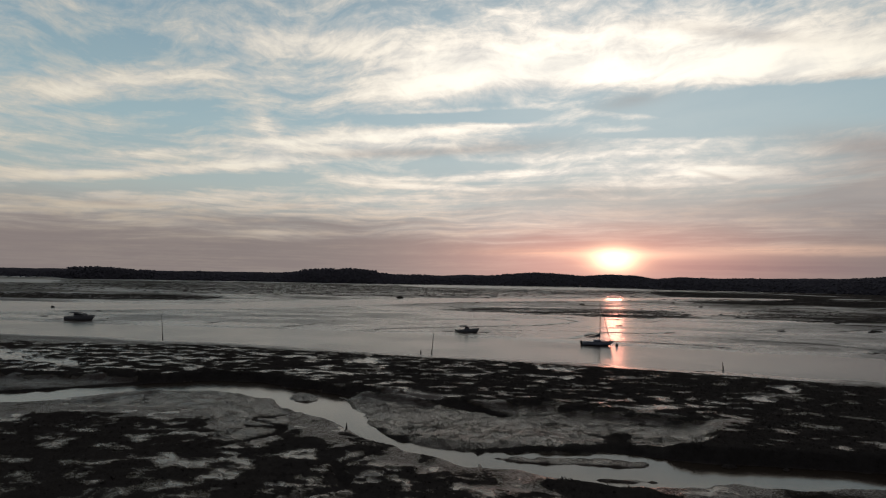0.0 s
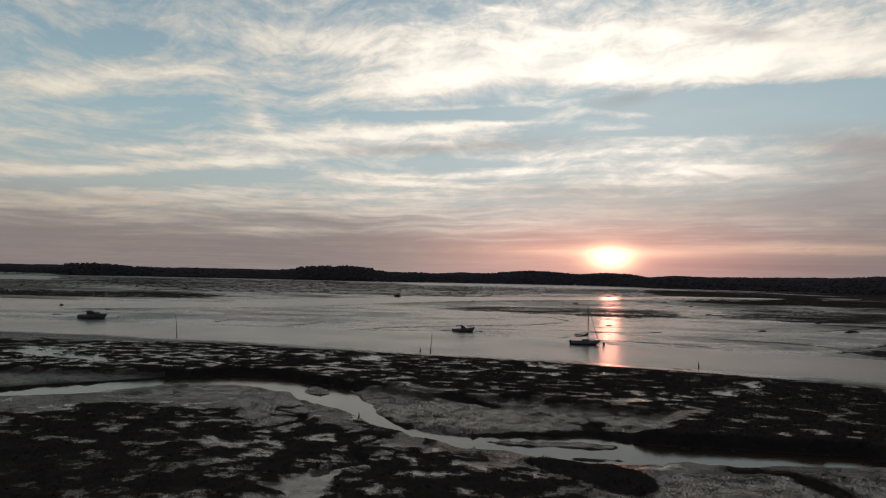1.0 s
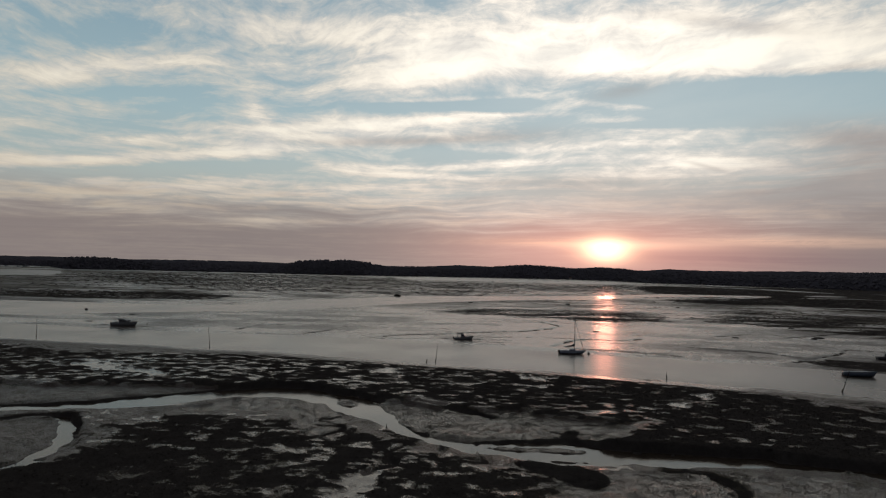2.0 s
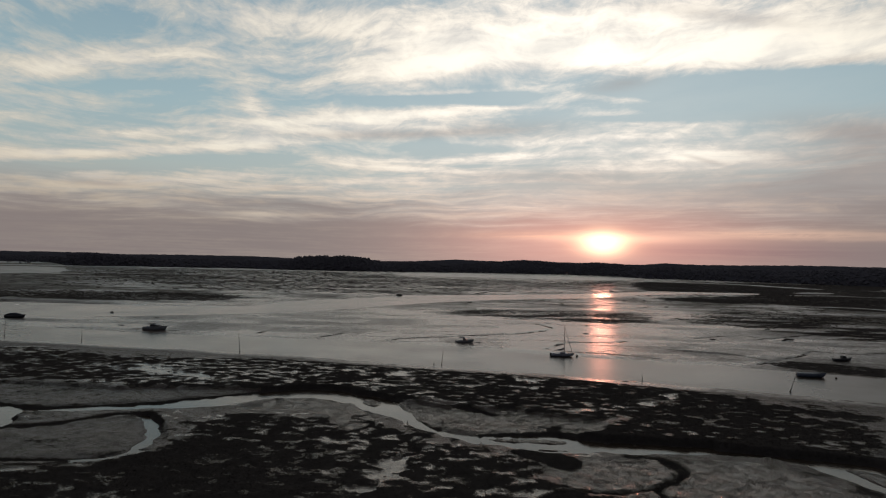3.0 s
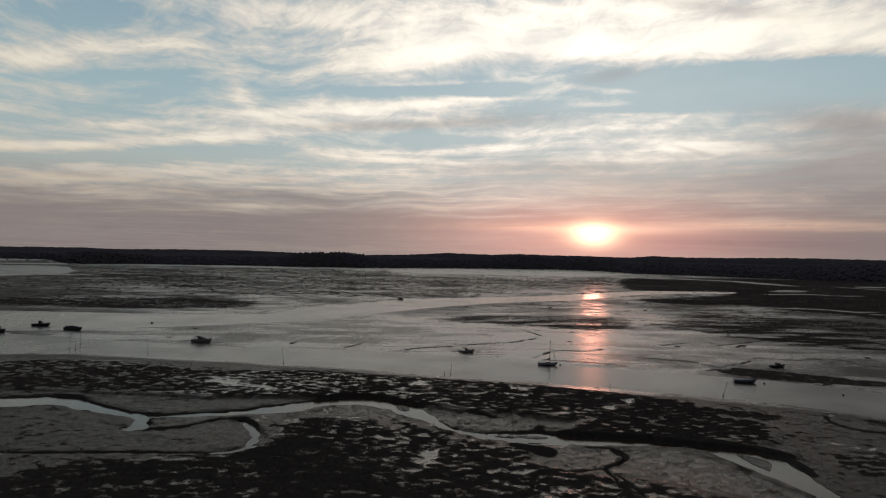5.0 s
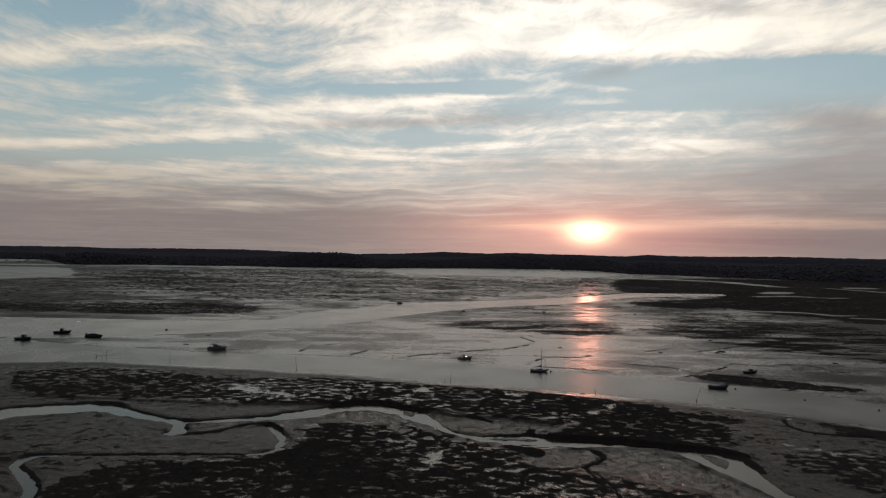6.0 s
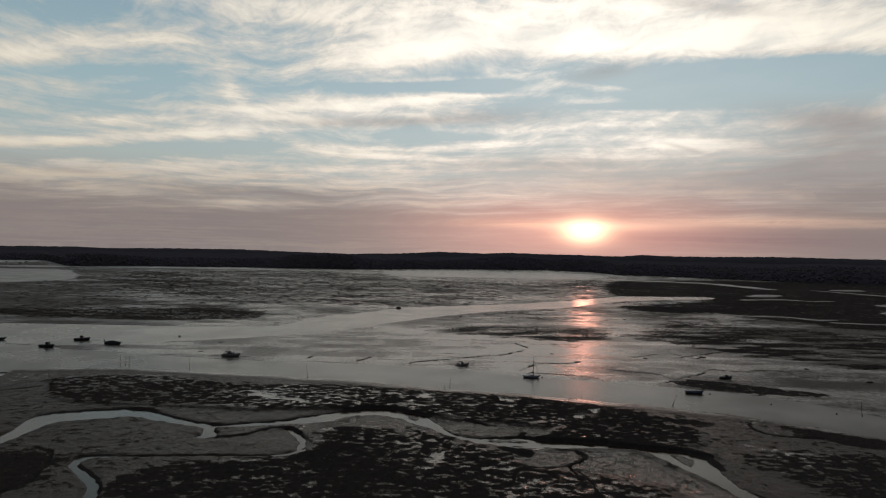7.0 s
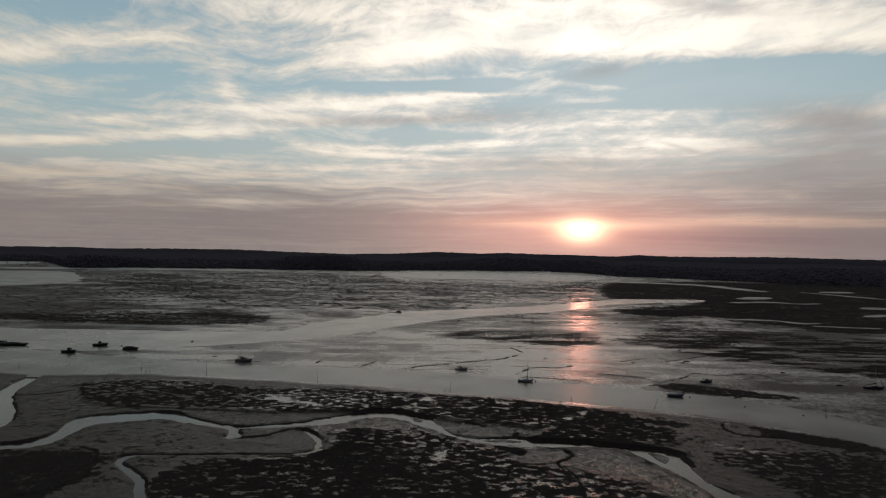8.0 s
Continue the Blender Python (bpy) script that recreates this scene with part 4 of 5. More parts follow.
# ---- the wooded hills across the bay ----
def hills(name, profile, far, deep, label, bumpy, reach_back):
    """A ridge along an arc round the flats: azimuth and crest height."""
    az_ = np.arange(-75, 80, 0.12)
    crest = np.interp(az_, *zip(*profile))
    steps = np.array([0, 0.15, 0.35, 0.6, 0.85, 1.0, 1.3, reach_back])
    shape = np.array([-0.05, 0.42, 0.70, 0.88, 0.98, 1.0, 0.85, 0.85])
    a, s = np.meshgrid(np.radians(az_), steps, indexing="ij")
    shore = far * np.interp(np.degrees(a), SHORE_AZ, SHORE_R) + 60 * (fbm(np.degrees(a) * 30, 0 * a, 200, 3, 4) - 0.5)
    r = shore + (deep * s if far < 3000 else (far - shore) + deep * s)
    crest = crest * (1.0 if far > 3000 else np.interp(az_, SHORE_AZ, SHORE_R))
    h = crest[:, None] * shape[None, :] + bumpy * (fbm(np.degrees(a) * 40, s * 300, 14, 4, 8) - 0.5) * (s > 0.05)
    x, y, z = (r * np.sin(a)).ravel(), (r * np.cos(a)).ravel(), h.ravel()
    n = len(steps)
    i, j = np.meshgrid(np.arange(len(az_) - 1), np.arange(n - 1), indexing="ij")
    quads = np.stack((i * n + j, (i + 1) * n + j, (i + 1) * n + j + 1, i * n + j + 1), -1).reshape(-1, 4)
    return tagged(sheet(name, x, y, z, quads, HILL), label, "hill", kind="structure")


SHORE_AZ = [-90, -36, -32.3, -31.5, -23.5, -12, -4.5, 4, 13, 16.5, 20, 45]   # how far the wooded shore lies, by azimuth
SHORE_R = [1.5, 1.48, 1.45, 1.11, 1.075, 1.07, 1.07, 1.15, 1.26, 1.22, 1.06, 1.0]
FAR_CREST = [(-75, 30), (-36, 33), (-32.8, 35), (-29, 37), (-27, 31), (-22, 38), (-16.5, 39), (-10.7, 29), (-6.6, 23), (-1.5, 34), (2.2, 51),
             (6.4, 46), (9, 54), (11.6, 50), (15.2, 49), (19, 45), (21, 58), (24, 53), (28, 57), (31.6, 63), (38.7, 60), (80, 60)]
NEAR_CREST = [(-75, 12), (-36, 12), (-32.2, 12), (-31.4, 17), (-31.2, 19), (-30, 22), (-28, 21), (-26, 16), (-23.9, 17), (-21.7, 20), (-18, 18), (-14.6, 21),
              (-11.6, 29), (-8.5, 33), (-7, 30), (-4.4, 22), (-1.7, 23), (0.9, 19), (4, 22), (6.1, 29), (8.7, 34), (11.2, 30), (12.8, 26),
              (15.2, 31), (17.7, 29), (19, 22), (21.4, 29), (24.5, 26), (26.2, 29), (29.5, 26), (32.6, 28), (35.8, 36), (80, 30)]
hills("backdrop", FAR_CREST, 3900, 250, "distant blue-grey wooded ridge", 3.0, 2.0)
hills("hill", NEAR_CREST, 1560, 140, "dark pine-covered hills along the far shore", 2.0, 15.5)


# ---- helpers for things ----
def part(name, bm, mat, parent, label="", smooth=False):
    me = bpy.data.meshes.new(name)
    bmesh.ops.recalc_face_normals(bm, faces=bm.faces)
    bm.to_mesh(me)
    bm.free()
    me.materials.append(mat)
    if smooth:
        me.polygons.foreach_set("use_smooth", np.ones(len(me.polygons), bool))
    ob = new(name, me)
    ob.parent = parent
    return tagged(ob, label)


def thing(name, m, label, category, group=""):
    e = new(name)
    e.empty_display_size = 0.3
    e.matrix_world = m
    return tagged(e, label, category, group)


def tube(points, radii, sides=8):
    """A round bar through points, tapered by radii."""
    bm = bmesh.new()
    rings = []
    for i, (p, r) in enumerate(zip(points, radii)):
        a, b = Vector(points[max(i - 1, 0)]), Vector(points[min(i + 1, len(points) - 1)])
        q = (b - a).to_track_quat("Z", "Y")
        rings.append([bm.verts.new(Vector(p) + q @ Vector((r * math.cos(2 * math.pi * s / sides), r * math.sin(2 * math.pi * s / sides), 0))) for s in range(sides)])
    for lo, hi in zip(rings, rings[1:]):
        for s in range(sides):
            bm.faces.new((lo[s], lo[(s + 1) % sides], hi[(s + 1) % sides], hi[s]))
    bm.faces.new(rings[0][::-1])
    bm.faces.new(rings[-1])
    return bm


def loft(sections):
    """Skins cross sections of equal length and closes both ends."""
    bm = bmesh.new()
    rows = [[bm.verts.new(p) for p in sec] for sec in sections]
    n = len(rows[0])
    for a, b in zip(rows, rows[1:]):
        for i in range(n):
            bm.faces.new((a[i], a[(i + 1) % n], b[(i + 1) % n], b[i]))
    bm.faces.new(rows[0][::-1])
    bm.faces.new(rows[-1])
    return bm


def block(x0, x1, y0, y1, z0, z1, bevel=0.03, slope=(0, 0), pinch=0.0):
    """A rounded box; slope leans its two ends in, pinch narrows its top."""
    bm = bmesh.new()
    lo = [(x0, y0, z0), (x1, y0, z0), (x1, y1, z0), (x0, y1, z0)]
    hi = [(x0 + slope[0], y0 + pinch, z1), (x1 - slope[1], y0 + pinch, z1), (x1 - slope[1], y1 - pinch, z1), (x0 + slope[0], y1 - pinch, z1)]
    v = [bm.verts.new(p) for p in lo + hi]
    for f in ((3, 2, 1, 0), (4, 5, 6, 7), (0, 1, 5, 4), (1, 2, 6, 5), (2, 3, 7, 6), (3, 0, 4, 7)):
        bm.faces.new([v[i] for i in f])
    if bevel:
        bmesh.ops.bevel(bm, geom=bm.edges[:], offset=bevel, segments=2, affect="EDGES")
    return bm


# ---- boats: x runs from the stern to the bow, z = 0 at the waterline ----
def beam_at(s, beam, transom):
    return 0.5 * beam * (transom + (1 - transom) * math.sin(min(s / 0.45, 1) * math.pi / 2)) * (1 - max(0.0, (s - 0.45) / 0.55) ** 2.2)


def sheer_at(s, board):
    return board * (0.78 + 0.06 * (1 - s) ** 2 + 0.42 * s ** 1.8)


def hull_sections(length, beam, board, draft, transom, lo, hi):
    out = []
    for i in range(15):
        s = i / 14.0
        b, h = max(beam_at(s, beam, transom), 0.015), sheer_at(s, board)
        x = length * (s - 0.5)
        keel = -draft * (1 - max(0.0, (s - 0.6) / 0.4) ** 2)
        side = [(1.0, h), (0.97, 0.45 * h), (0.86, 0.02), (0.55, 0.55 * keel), (0.04, keel)]
        rake = 0.13 * length * s ** 4
        pts = [(x + rake * max(z, 0) / h, b * f, z) for f, z in side]
        pts = [p for p in pts if lo - 1e-6 <= p[2] <= hi + 1e-6] if hi < 9 else pts
        out.append(pts + [(px, -py, pz) for px, py, pz in pts[::-1]])
    return out


def hull_parts(boat, length, beam, board, draft, transom, paint, bottom, trim_mat):
    upper, lower = [], []
    for sec in hull_sections(length, beam, board, draft, transom, -9, 9):
        half = sec[:5]
        up, dn = half[:3], half[2:]
        upper.append(up + [(x, -y, z) for x, y, z in up[::-1]])
        lower.append([(x, y * 0.985, z - 0.004) for x, y, z in dn] + [(x, -y * 0.985, z - 0.004) for x, y, z in dn[::-1]])
    hull = part("hull", loft(upper), paint, boat, "painted topsides", True)
    part("bottom", loft(lower), bottom, boat, "dark antifouled bottom", True)
    for side in (1, -1):
        rail = [(sec[0][0], side * sec[0][1], sec[0][2] + 0.03) for sec in hull_sections(length, beam, board, draft, transom, -9, 9)]
        part("rub_rail", tube(rail, [0.035] * len(rail), 6), trim_mat, boat)
    return hull


def outboard(boat, x, z, mat):
    motor = part("outboard_motor", block(x - 0.55, x - 0.1, -0.22, 0.22, z, z + 0.55, 0.08, (0.08, 0.02), 0.04), mat, boat, "black outboard motor")
    part("motor_leg", block(x - 0.42, x - 0.22, -0.07, 0.07, z - 0.95, z + 0.02, 0.02), mat, motor)


def windows(body, spans, y, z0, z1, mat):
    for x0, x1 in spans:
        for side in (1, -1):
            yy = sorted((side * y, side * (y + 0.02)))
            part("window", block(x0, x1, yy[0], yy[1], z0, z1, 0.006, (0.08, 0.08)), mat, body)


def sailboat(m, length, mast_h, paint, label):
    b = thing("sailboat", m, label, "sailboat")
    hull_parts(b, length, 0.33 * length, 0.12 * length, 0.35, 0.72, paint, BOTTOM, TRIM)
    L = length
    deck = 0.105 * L
    cabin = part("cabin", block(-0.10 * L, 0.22 * L, -0.11 * L, 0.11 * L, deck - 0.2, deck + 0.55, 0.06, (0.12, 0.5), 0.12), paint, b, "low coach roof")
    windows(cabin, ((-0.06 * L, 0.02 * L), (0.05 * L, 0.12 * L)), 0.11 * L - 0.05, deck + 0.12, deck + 0.30, GLASS)
    part("cockpit_coaming", block(-0.40 * L, -0.10 * L, -0.12 * L, 0.12 * L, deck - 0.15, deck + 0.16, 0.04, (0.05, 0.0), 0.05), paint, b)
    mx = 0.13 * L
    mast = part("mast", tube([(mx, 0, deck + 0.3), (mx, 0, mast_h * 0.6), (mx - 0.04, 0, mast_h)], [0.11, 0.10, 0.07]), ALLOY, b, "dark alloy mast")
    for side in (1, -1):
        part("spreader", tube([(mx, 0, mast_h * 0.6), (mx - 0.1, side * 0.75, mast_h * 0.61)], [0.03, 0.02], 6), ALLOY, mast)
        part("shroud", tube([(mx - 0.15, side * 0.15 * L, deck), (mx - 0.1, side * 0.75, mast_h * 0.61), (mx, 0, mast_h * 0.97)], [0.012] * 3, 5), ALLOY, b)
    boom = part("boom", tube([(mx, 0, deck + 1.15), (-0.36 * L, 0, deck + 0.95)], [0.06, 0.05]), ALLOY, b)
    part("furled_sail", loft([[(mx - 0.1 - u * 0.46 * L, w * c, deck + 1.17 - 0.2 * u + 0.05 + r * (1 + d)) for c, d in ((1, 0), (0.7, 0.8), (0, 1.1), (-0.7, 0.8), (-1, 0), (-0.5, -0.7), (0.5, -0.7))]
                               for u, w, r in ((0, 0.16, 0.46), (0.08, 0.22, 0.36), (0.3, 0.2, 0.22), (0.7, 0.15, 0.14), (1.0, 0.06, 0.06))]), CANVAS, boom, "dark blue sail cover", True)
    part("forestay", tube([(0.53 * L, 0, 0.15 * L), (0.42 * L, 0, 0.3 * mast_h), (mx + 0.05, 0, mast_h * 0.93)], [0.05, 0.085, 0.03], 6), CANVAS, b, "furled foresail on its stay")
    part("backstay", tube([(-0.47 * L, 0, deck), (mx - 0.05, 0, mast_h)], [0.012, 0.012], 5), ALLOY, b)
    part("rudder", block(-0.56 * L, -0.50 * L, -0.04, 0.04, -0.4, deck + 0.25, 0.02), BOTTOM, b, "dark transom-hung rudder")
    outboard(b, -0.50 * L, 0.35, BLACK)
    for side in (1, -1):
        part("pulpit", tube([(0.36 * L, side * 0.10 * L, 0.14 * L), (0.38 * L, side * 0.09 * L, 0.14 * L + 0.6), (0.52 * L, side * 0.02, 0.15 * L + 0.6)], [0.018] * 3, 6), ALLOY, b)
        for x in (-0.42, -0.22, 0.0, 0.2):
            yy = beam_at(x + 0.5, 0.33 * L, 0.72) - 0.06
            part("stanchion", tube([(x * L, side * yy, deck), (x * L, side * yy, deck + 0.6)], [0.015, 0.015], 5), ALLOY, b)
    return b


def motorboat(m, length, paint, label, house, arch=False, cover=False, motor=True, slope=0.35):
    """house: start, end, height of its wheelhouse, or None for an open boat."""
    L = length
    b = thing("motorboat", m, label, "boat")
    hull_parts(b, L, 0.36 * L, 0.165 * L, 0.3, 0.88, paint, BOTTOM, TRIM)
    deck = 0.145 * L
    part("deck", block(0.02 * L, 0.40 * L, -0.13 * L, 0.13 * L, deck - 0.1, deck + 0.07, 0.03, (0, 0.3), 0.05), paint, b)
    part("cockpit_sole", block(-0.46 * L, 0.03 * L, -0.145 * L, 0.145 * L, deck - 0.35, deck - 0.12, 0.02), TRIM, b)
    if house:
        x0, x1, h = house
        cab = part("wheelhouse", block(x0 * L, x1 * L, -0.115 * L, 0.115 * L, deck - 0.1, deck + h, 0.06, (0.1 * h, slope * h), 0.07), paint, b, "small cabin")
        windows(cab, ((x0 * L + 0.15, (x0 + x1) * 0.5 * L - 0.05), ((x0 + x1) * 0.5 * L + 0.05, x1 * L - (slope - 0.05) * h - 0.1)), 0.115 * L - 0.06, deck + 0.45 * h, deck + 0.85 * h, GLASS)
        part("windscreen", block(x1 * L - (0.9 * slope + 0.03) * h, x1 * L - (0.42 * slope - 0.02) * h, -0.10 * L, 0.10 * L, deck + 0.42 * h, deck + 0.86 * h, 0.01, (0.0, 0.44 * slope * h), 0.03), GLASS, cab)
        part("roof", block(x0 * L - 0.12, x1 * L - (slope - 0.08) * h, -0.115 * L, 0.115 * L, deck + h, deck + h + 0.07, 0.03), paint, cab)
        part("aerial", tube([(x0 * L + 0.3, 0, deck + h), (x0 * L + 0.2, 0, deck + h + 0.9)], [0.02, 0.012], 5), ALLOY, b)
    if arch:
        for side in (1, -1):
            part("arch_post", tube([(-0.30 * L, side * 0.14 * L, deck), (-0.34 * L, side * 0.13 * L, deck + 0.9), (-0.22 * L, side * 0.11 * L, deck + 1.10)], [0.06, 0.06, 0.06], 6), paint, b)
        part("sun_top", block(-0.32 * L, 0.02 * L, -0.12 * L, 0.12 * L, deck + 1.05, deck + 1.16, 0.03), CANVAS, b, "dark canvas sun top")
    if cover:
        part("boat_cover", loft([[(x * L, c * w * L, deck - 0.05 + h * d) for c, d in ((1, 0), (0.85, 0.5), (0.4, 0.9), (0, 1.0), (-0.4, 0.9), (-0.85, 0.5), (-1, 0))]
                                 for x, w, h in ((-0.48, 0.15, 0.35), (-0.3, 0.175, 0.85), (0.0, 0.18, 1.05), (0.25, 0.13, 0.75), (0.42, 0.05, 0.3))]), CANVAS, b, "dark canvas boat cover", True)
    if motor:
        outboard(b, -0.49 * L, 0.5, BLACK)
    for side in (1, -1):
        part("bow_rail", tube([(0.10 * L, side * 0.15 * L, deck), (0.12 * L, side * 0.15 * L, deck + 0.5), (0.46 * L, side * 0.04 * L, 0.17 * L + 0.5), (0.5 * L, 0, 0.17 * L + 0.48)], [0.018] * 4, 6), ALLOY, b)
    return b


def barge(m, length, label):
    L = length
    b = thing("barge", m, label, "barge")
    hull_parts(b, L, 0.25 * L, 0.06 * L, 0.3, 0.95, BLACK, BOTTOM, TRIM)
    deck = 0.055 * L
    part("deck", block(-0.46 * L, 0.42 * L, -0.10 * L, 0.10 * L, deck - 0.08, deck + 0.05, 0.02), TRIM, b)
    house = part("wheelhouse", block(-0.40 * L, -0.22 * L, -0.07 * L, 0.07 * L, deck, deck + 1.7, 0.06, (0.05, 0.2), 0.06), HULL_GREY, b, "small wheelhouse")
    windows(house, ((-0.38 * L, -0.32 * L), (-0.30 * L, -0.25 * L)), 0.07 * L - 0.05, deck + 0.9, deck + 1.4, GLASS)
    for x in (-0.12, 0.0, 0.12, 0.25):
        part("crate_stack", block(x * L - 0.7, x * L + 0.7, -0.07 * L, 0.07 * L, deck + 0.04, deck + 0.75 - 0.6 * abs(x), 0.04), TRIM, b, "stacked oyster baskets")
    part("mast", tube([(-0.30 * L, 0, deck + 1.6), (-0.30 * L, 0, deck + 2.9)], [0.05, 0.03], 6), ALLOY, b)
    return b


HULL_WHITE = make_plain("weathered_gelcoat", (0.28, 0.31, 0.38), (0.42, 0.45, 0.52), 1.4, 0.35, 0, 0.05)
HULL_BLUE = make_plain("blue_grey_hull", (0.07, 0.09, 0.13), (0.13, 0.16, 0.21), 1.4, 0.35, 0, 0.05)
HULL_GREY = make_plain("grey_hull", (0.14, 0.14, 0.145), (0.26, 0.26, 0.27), 1.4, 0.4, 0, 0.05)
HULL_DARK = make_plain("dark_hull", (0.018, 0.02, 0.024), (0.045, 0.045, 0.05), 1.4, 0.4, 0, 0.05)
BOTTOM = make_plain("antifouling", (0.012, 0.014, 0.02), (0.03, 0.03, 0.035), 2.0, 0.7)
TRIM = make_plain("worn_deck_trim", (0.035, 0.032, 0.03), (0.08, 0.075, 0.07), 3.0, 0.6)
ALLOY = make_plain("mast_alloy", (0.12, 0.12, 0.13), (0.2, 0.2, 0.21), 2.0, 0.4, 0.8, 0)
CANVAS = make_plain("dark_canvas", (0.012, 0.015, 0.028), (0.03, 0.035, 0.055), 3.0, 0.85)
BLACK = make_plain("black_casing", (0.008, 0.008, 0.009), (0.02, 0.02, 0.022), 3.0, 0.4)
GLASS = make_plain("smoked_window", (0.01, 0.011, 0.013), (0.02, 0.022, 0.026), 1.0, 0.08, 0, 0)
STAKE = make_plain("wet_stake_wood", (0.02, 0.016, 0.012), (0.06, 0.05, 0.04), 4.0, 0.8)
BUOY = make_plain("faded_buoy", (0.03, 0.018, 0.012), (0.07, 0.04, 0.03), 4.0, 0.6)

sailboat(pose(37.0, 147.8, 0.14, 1.5, 0, -4), 6.6, 10.0, HULL_WHITE, "blue-grey sailboat with a bare mast and furled sails")
motorboat(pose(7.2, 175.0, 0.16, 0, -3, -6), 5.8, HULL_GREY, "small grey motorboat with an outboard and low cabin", (-0.10, 0.20, 0.85), arch=True, slope=0.9)
motorboat(pose(-112.8, 192.6, 0.15, 2, 0, -8), 8.6, HULL_GREY, "grey cabin cruiser with a canvas top on wet mud", (-0.16, 0.34, 0.85), arch=True, motor=False, slope=1.7)
motorboat(pose(-188.6, 225.6, 0.15, -2, 0, -14), 9.0, HULL_DARK, "dark motorboat under a domed canvas cover", None, cover=True, motor=False)
motorboat(pose(-214.0, 241.0, 0.1, 0, 0, 6), 8.0, HULL_DARK, "dark fishing boat with a wheelhouse amidships", (-0.10, 0.14, 1.5))
motorboat(pose(-219.4, 215.4, 0.1, 0, 0, -6), 7.6, HULL_DARK, "dark workboat with a tall wheelhouse on the mud", (-0.04, 0.24, 1.5))
barge(pose(-266.0, 239.0, 0.1, 0, 0, -3), 17.5, "long low dark oyster barge with basket stacks")
motorboat(pose(100.2, 119.4, 0.1, 0, 0, -12), 6.6, HULL_BLUE, "low open blue-grey skiff at the channel edge", None, motor=False)
motorboat(pose(129.3, 149.2, 0.3, -3, 0, 8), 5.8, HULL_DARK, "dark cuddy boat stranded on the mud", (-0.05, 0.2, 0.8), motor=False)
sailboat(pose(208.5, 138.0, 0.25, -3, 0, -5), 9.0, 10.5, HULL_DARK, "dark-hulled sailboat stranded on the mudflat")


# ---- stakes and buoys ----
def stake(x, y, z, height, lean_x, lean_y, label, thick=0.07):
    t = thing("stake", pose(x, y, z), label, "stake", "channel stakes")
    pts = [(lean_x * u * height, lean_y * u * height + 0.02 * height * math.sin(3 * u), -0.6 + u * (height + 0.6)) for u in (0, 0.25, 0.5, 0.75, 1)]
    part("pole", tube(pts, [thick * (1.15 - 0.5 * u) for u in (0, 0.25, 0.5, 0.75, 1)], 7), STAKE, t)
    part("weed_collar", tube([(0, 0, -0.05), (lean_x * 0.25, lean_y * 0.25, 0.25), (lean_x * 0.6, 0, 0.6)], [thick * 2.2, thick * 1.8, thick * 1.1], 7), WEED, t, "clinging dark weed")
    return t


for x, y, z, h, lx, ly, lab in (
        (-64.5, 143.5, 0.1, 5.6, -0.10, 0.0, "tall leaning wooden channel stake by the shore"), (-1.9, 126.4, 0.1, 3.9, 0.08, 0, "thin wooden stake leaning over the channel edge"),
        (-4.1, 126.0, 0.0, 0.8, 0, 0, "short thin stake at the channel edge"), (50.2, 110.2, 0.1, 1.2, -0.12, 0, "short dark wooden post at the waterline"),
        (-9.1, 61.0, -0.1, 0.9, 0.0, 0, "short dark post on the creek bank"), (82.2, 98.5, 0.0, 4.4, 0.36, 0, "strongly leaning wooden stake in the channel"),
        (147.0, 84.6, 0.0, 5.6, -0.04, 0, "thin wooden stake standing in the channel"), (-156.8, 166.2, 0.0, 6.4, 0.02, 0, "tall thin wooden stake in a cluster of three"),
        (-154.6, 166.6, 0.0, 5.4, -0.03, 0, "tall thin wooden stake in a cluster of three"), (-152.6, 166.2, 0.0, 6.0, 0.03, 0, "tall thin wooden stake in a cluster of three"),
        (-121.7, 158.4, 0.0, 6.0, -0.02, 0, "tall thin wooden stake by the shore"), (-217.8, 167.4, 0.0, 6.2, -0.03, 0, "tall thin wooden stake at a creek mouth")):
    stake(x, y, z, h, lx, ly, lab)


def buoy(x, y, size, label):
    t = thing("buoy", pose(x, y, 0.05), label, "buoy", "mooring buoys")
    bm = bmesh.new()
    bmesh.ops.create_icosphere(bm, subdivisions=2, radius=size)
    for v in bm.verts:
        v.co.z = v.co.z * 1.15 + 0.3 * size
    part("float", bm, BUOY, t, "", True)
    part("ring", tube([(0, 0, size), (0, 0, size * 1.75)], [0.16 * size, 0.12 * size], 7), ALLOY, t)


for x, y, sz in ((42.0, 148.0, 0.34), (12.6, 174.6, 0.3), (106.2, 117.5, 0.3), (-200.5, 240.5, 0.42), (-107.5, 199.0, 0.35), (122.5, 100.8, 0.3), (139.5, 87.6, 0.3)):
    buoy(x, y, sz, "small dark round mooring buoy")


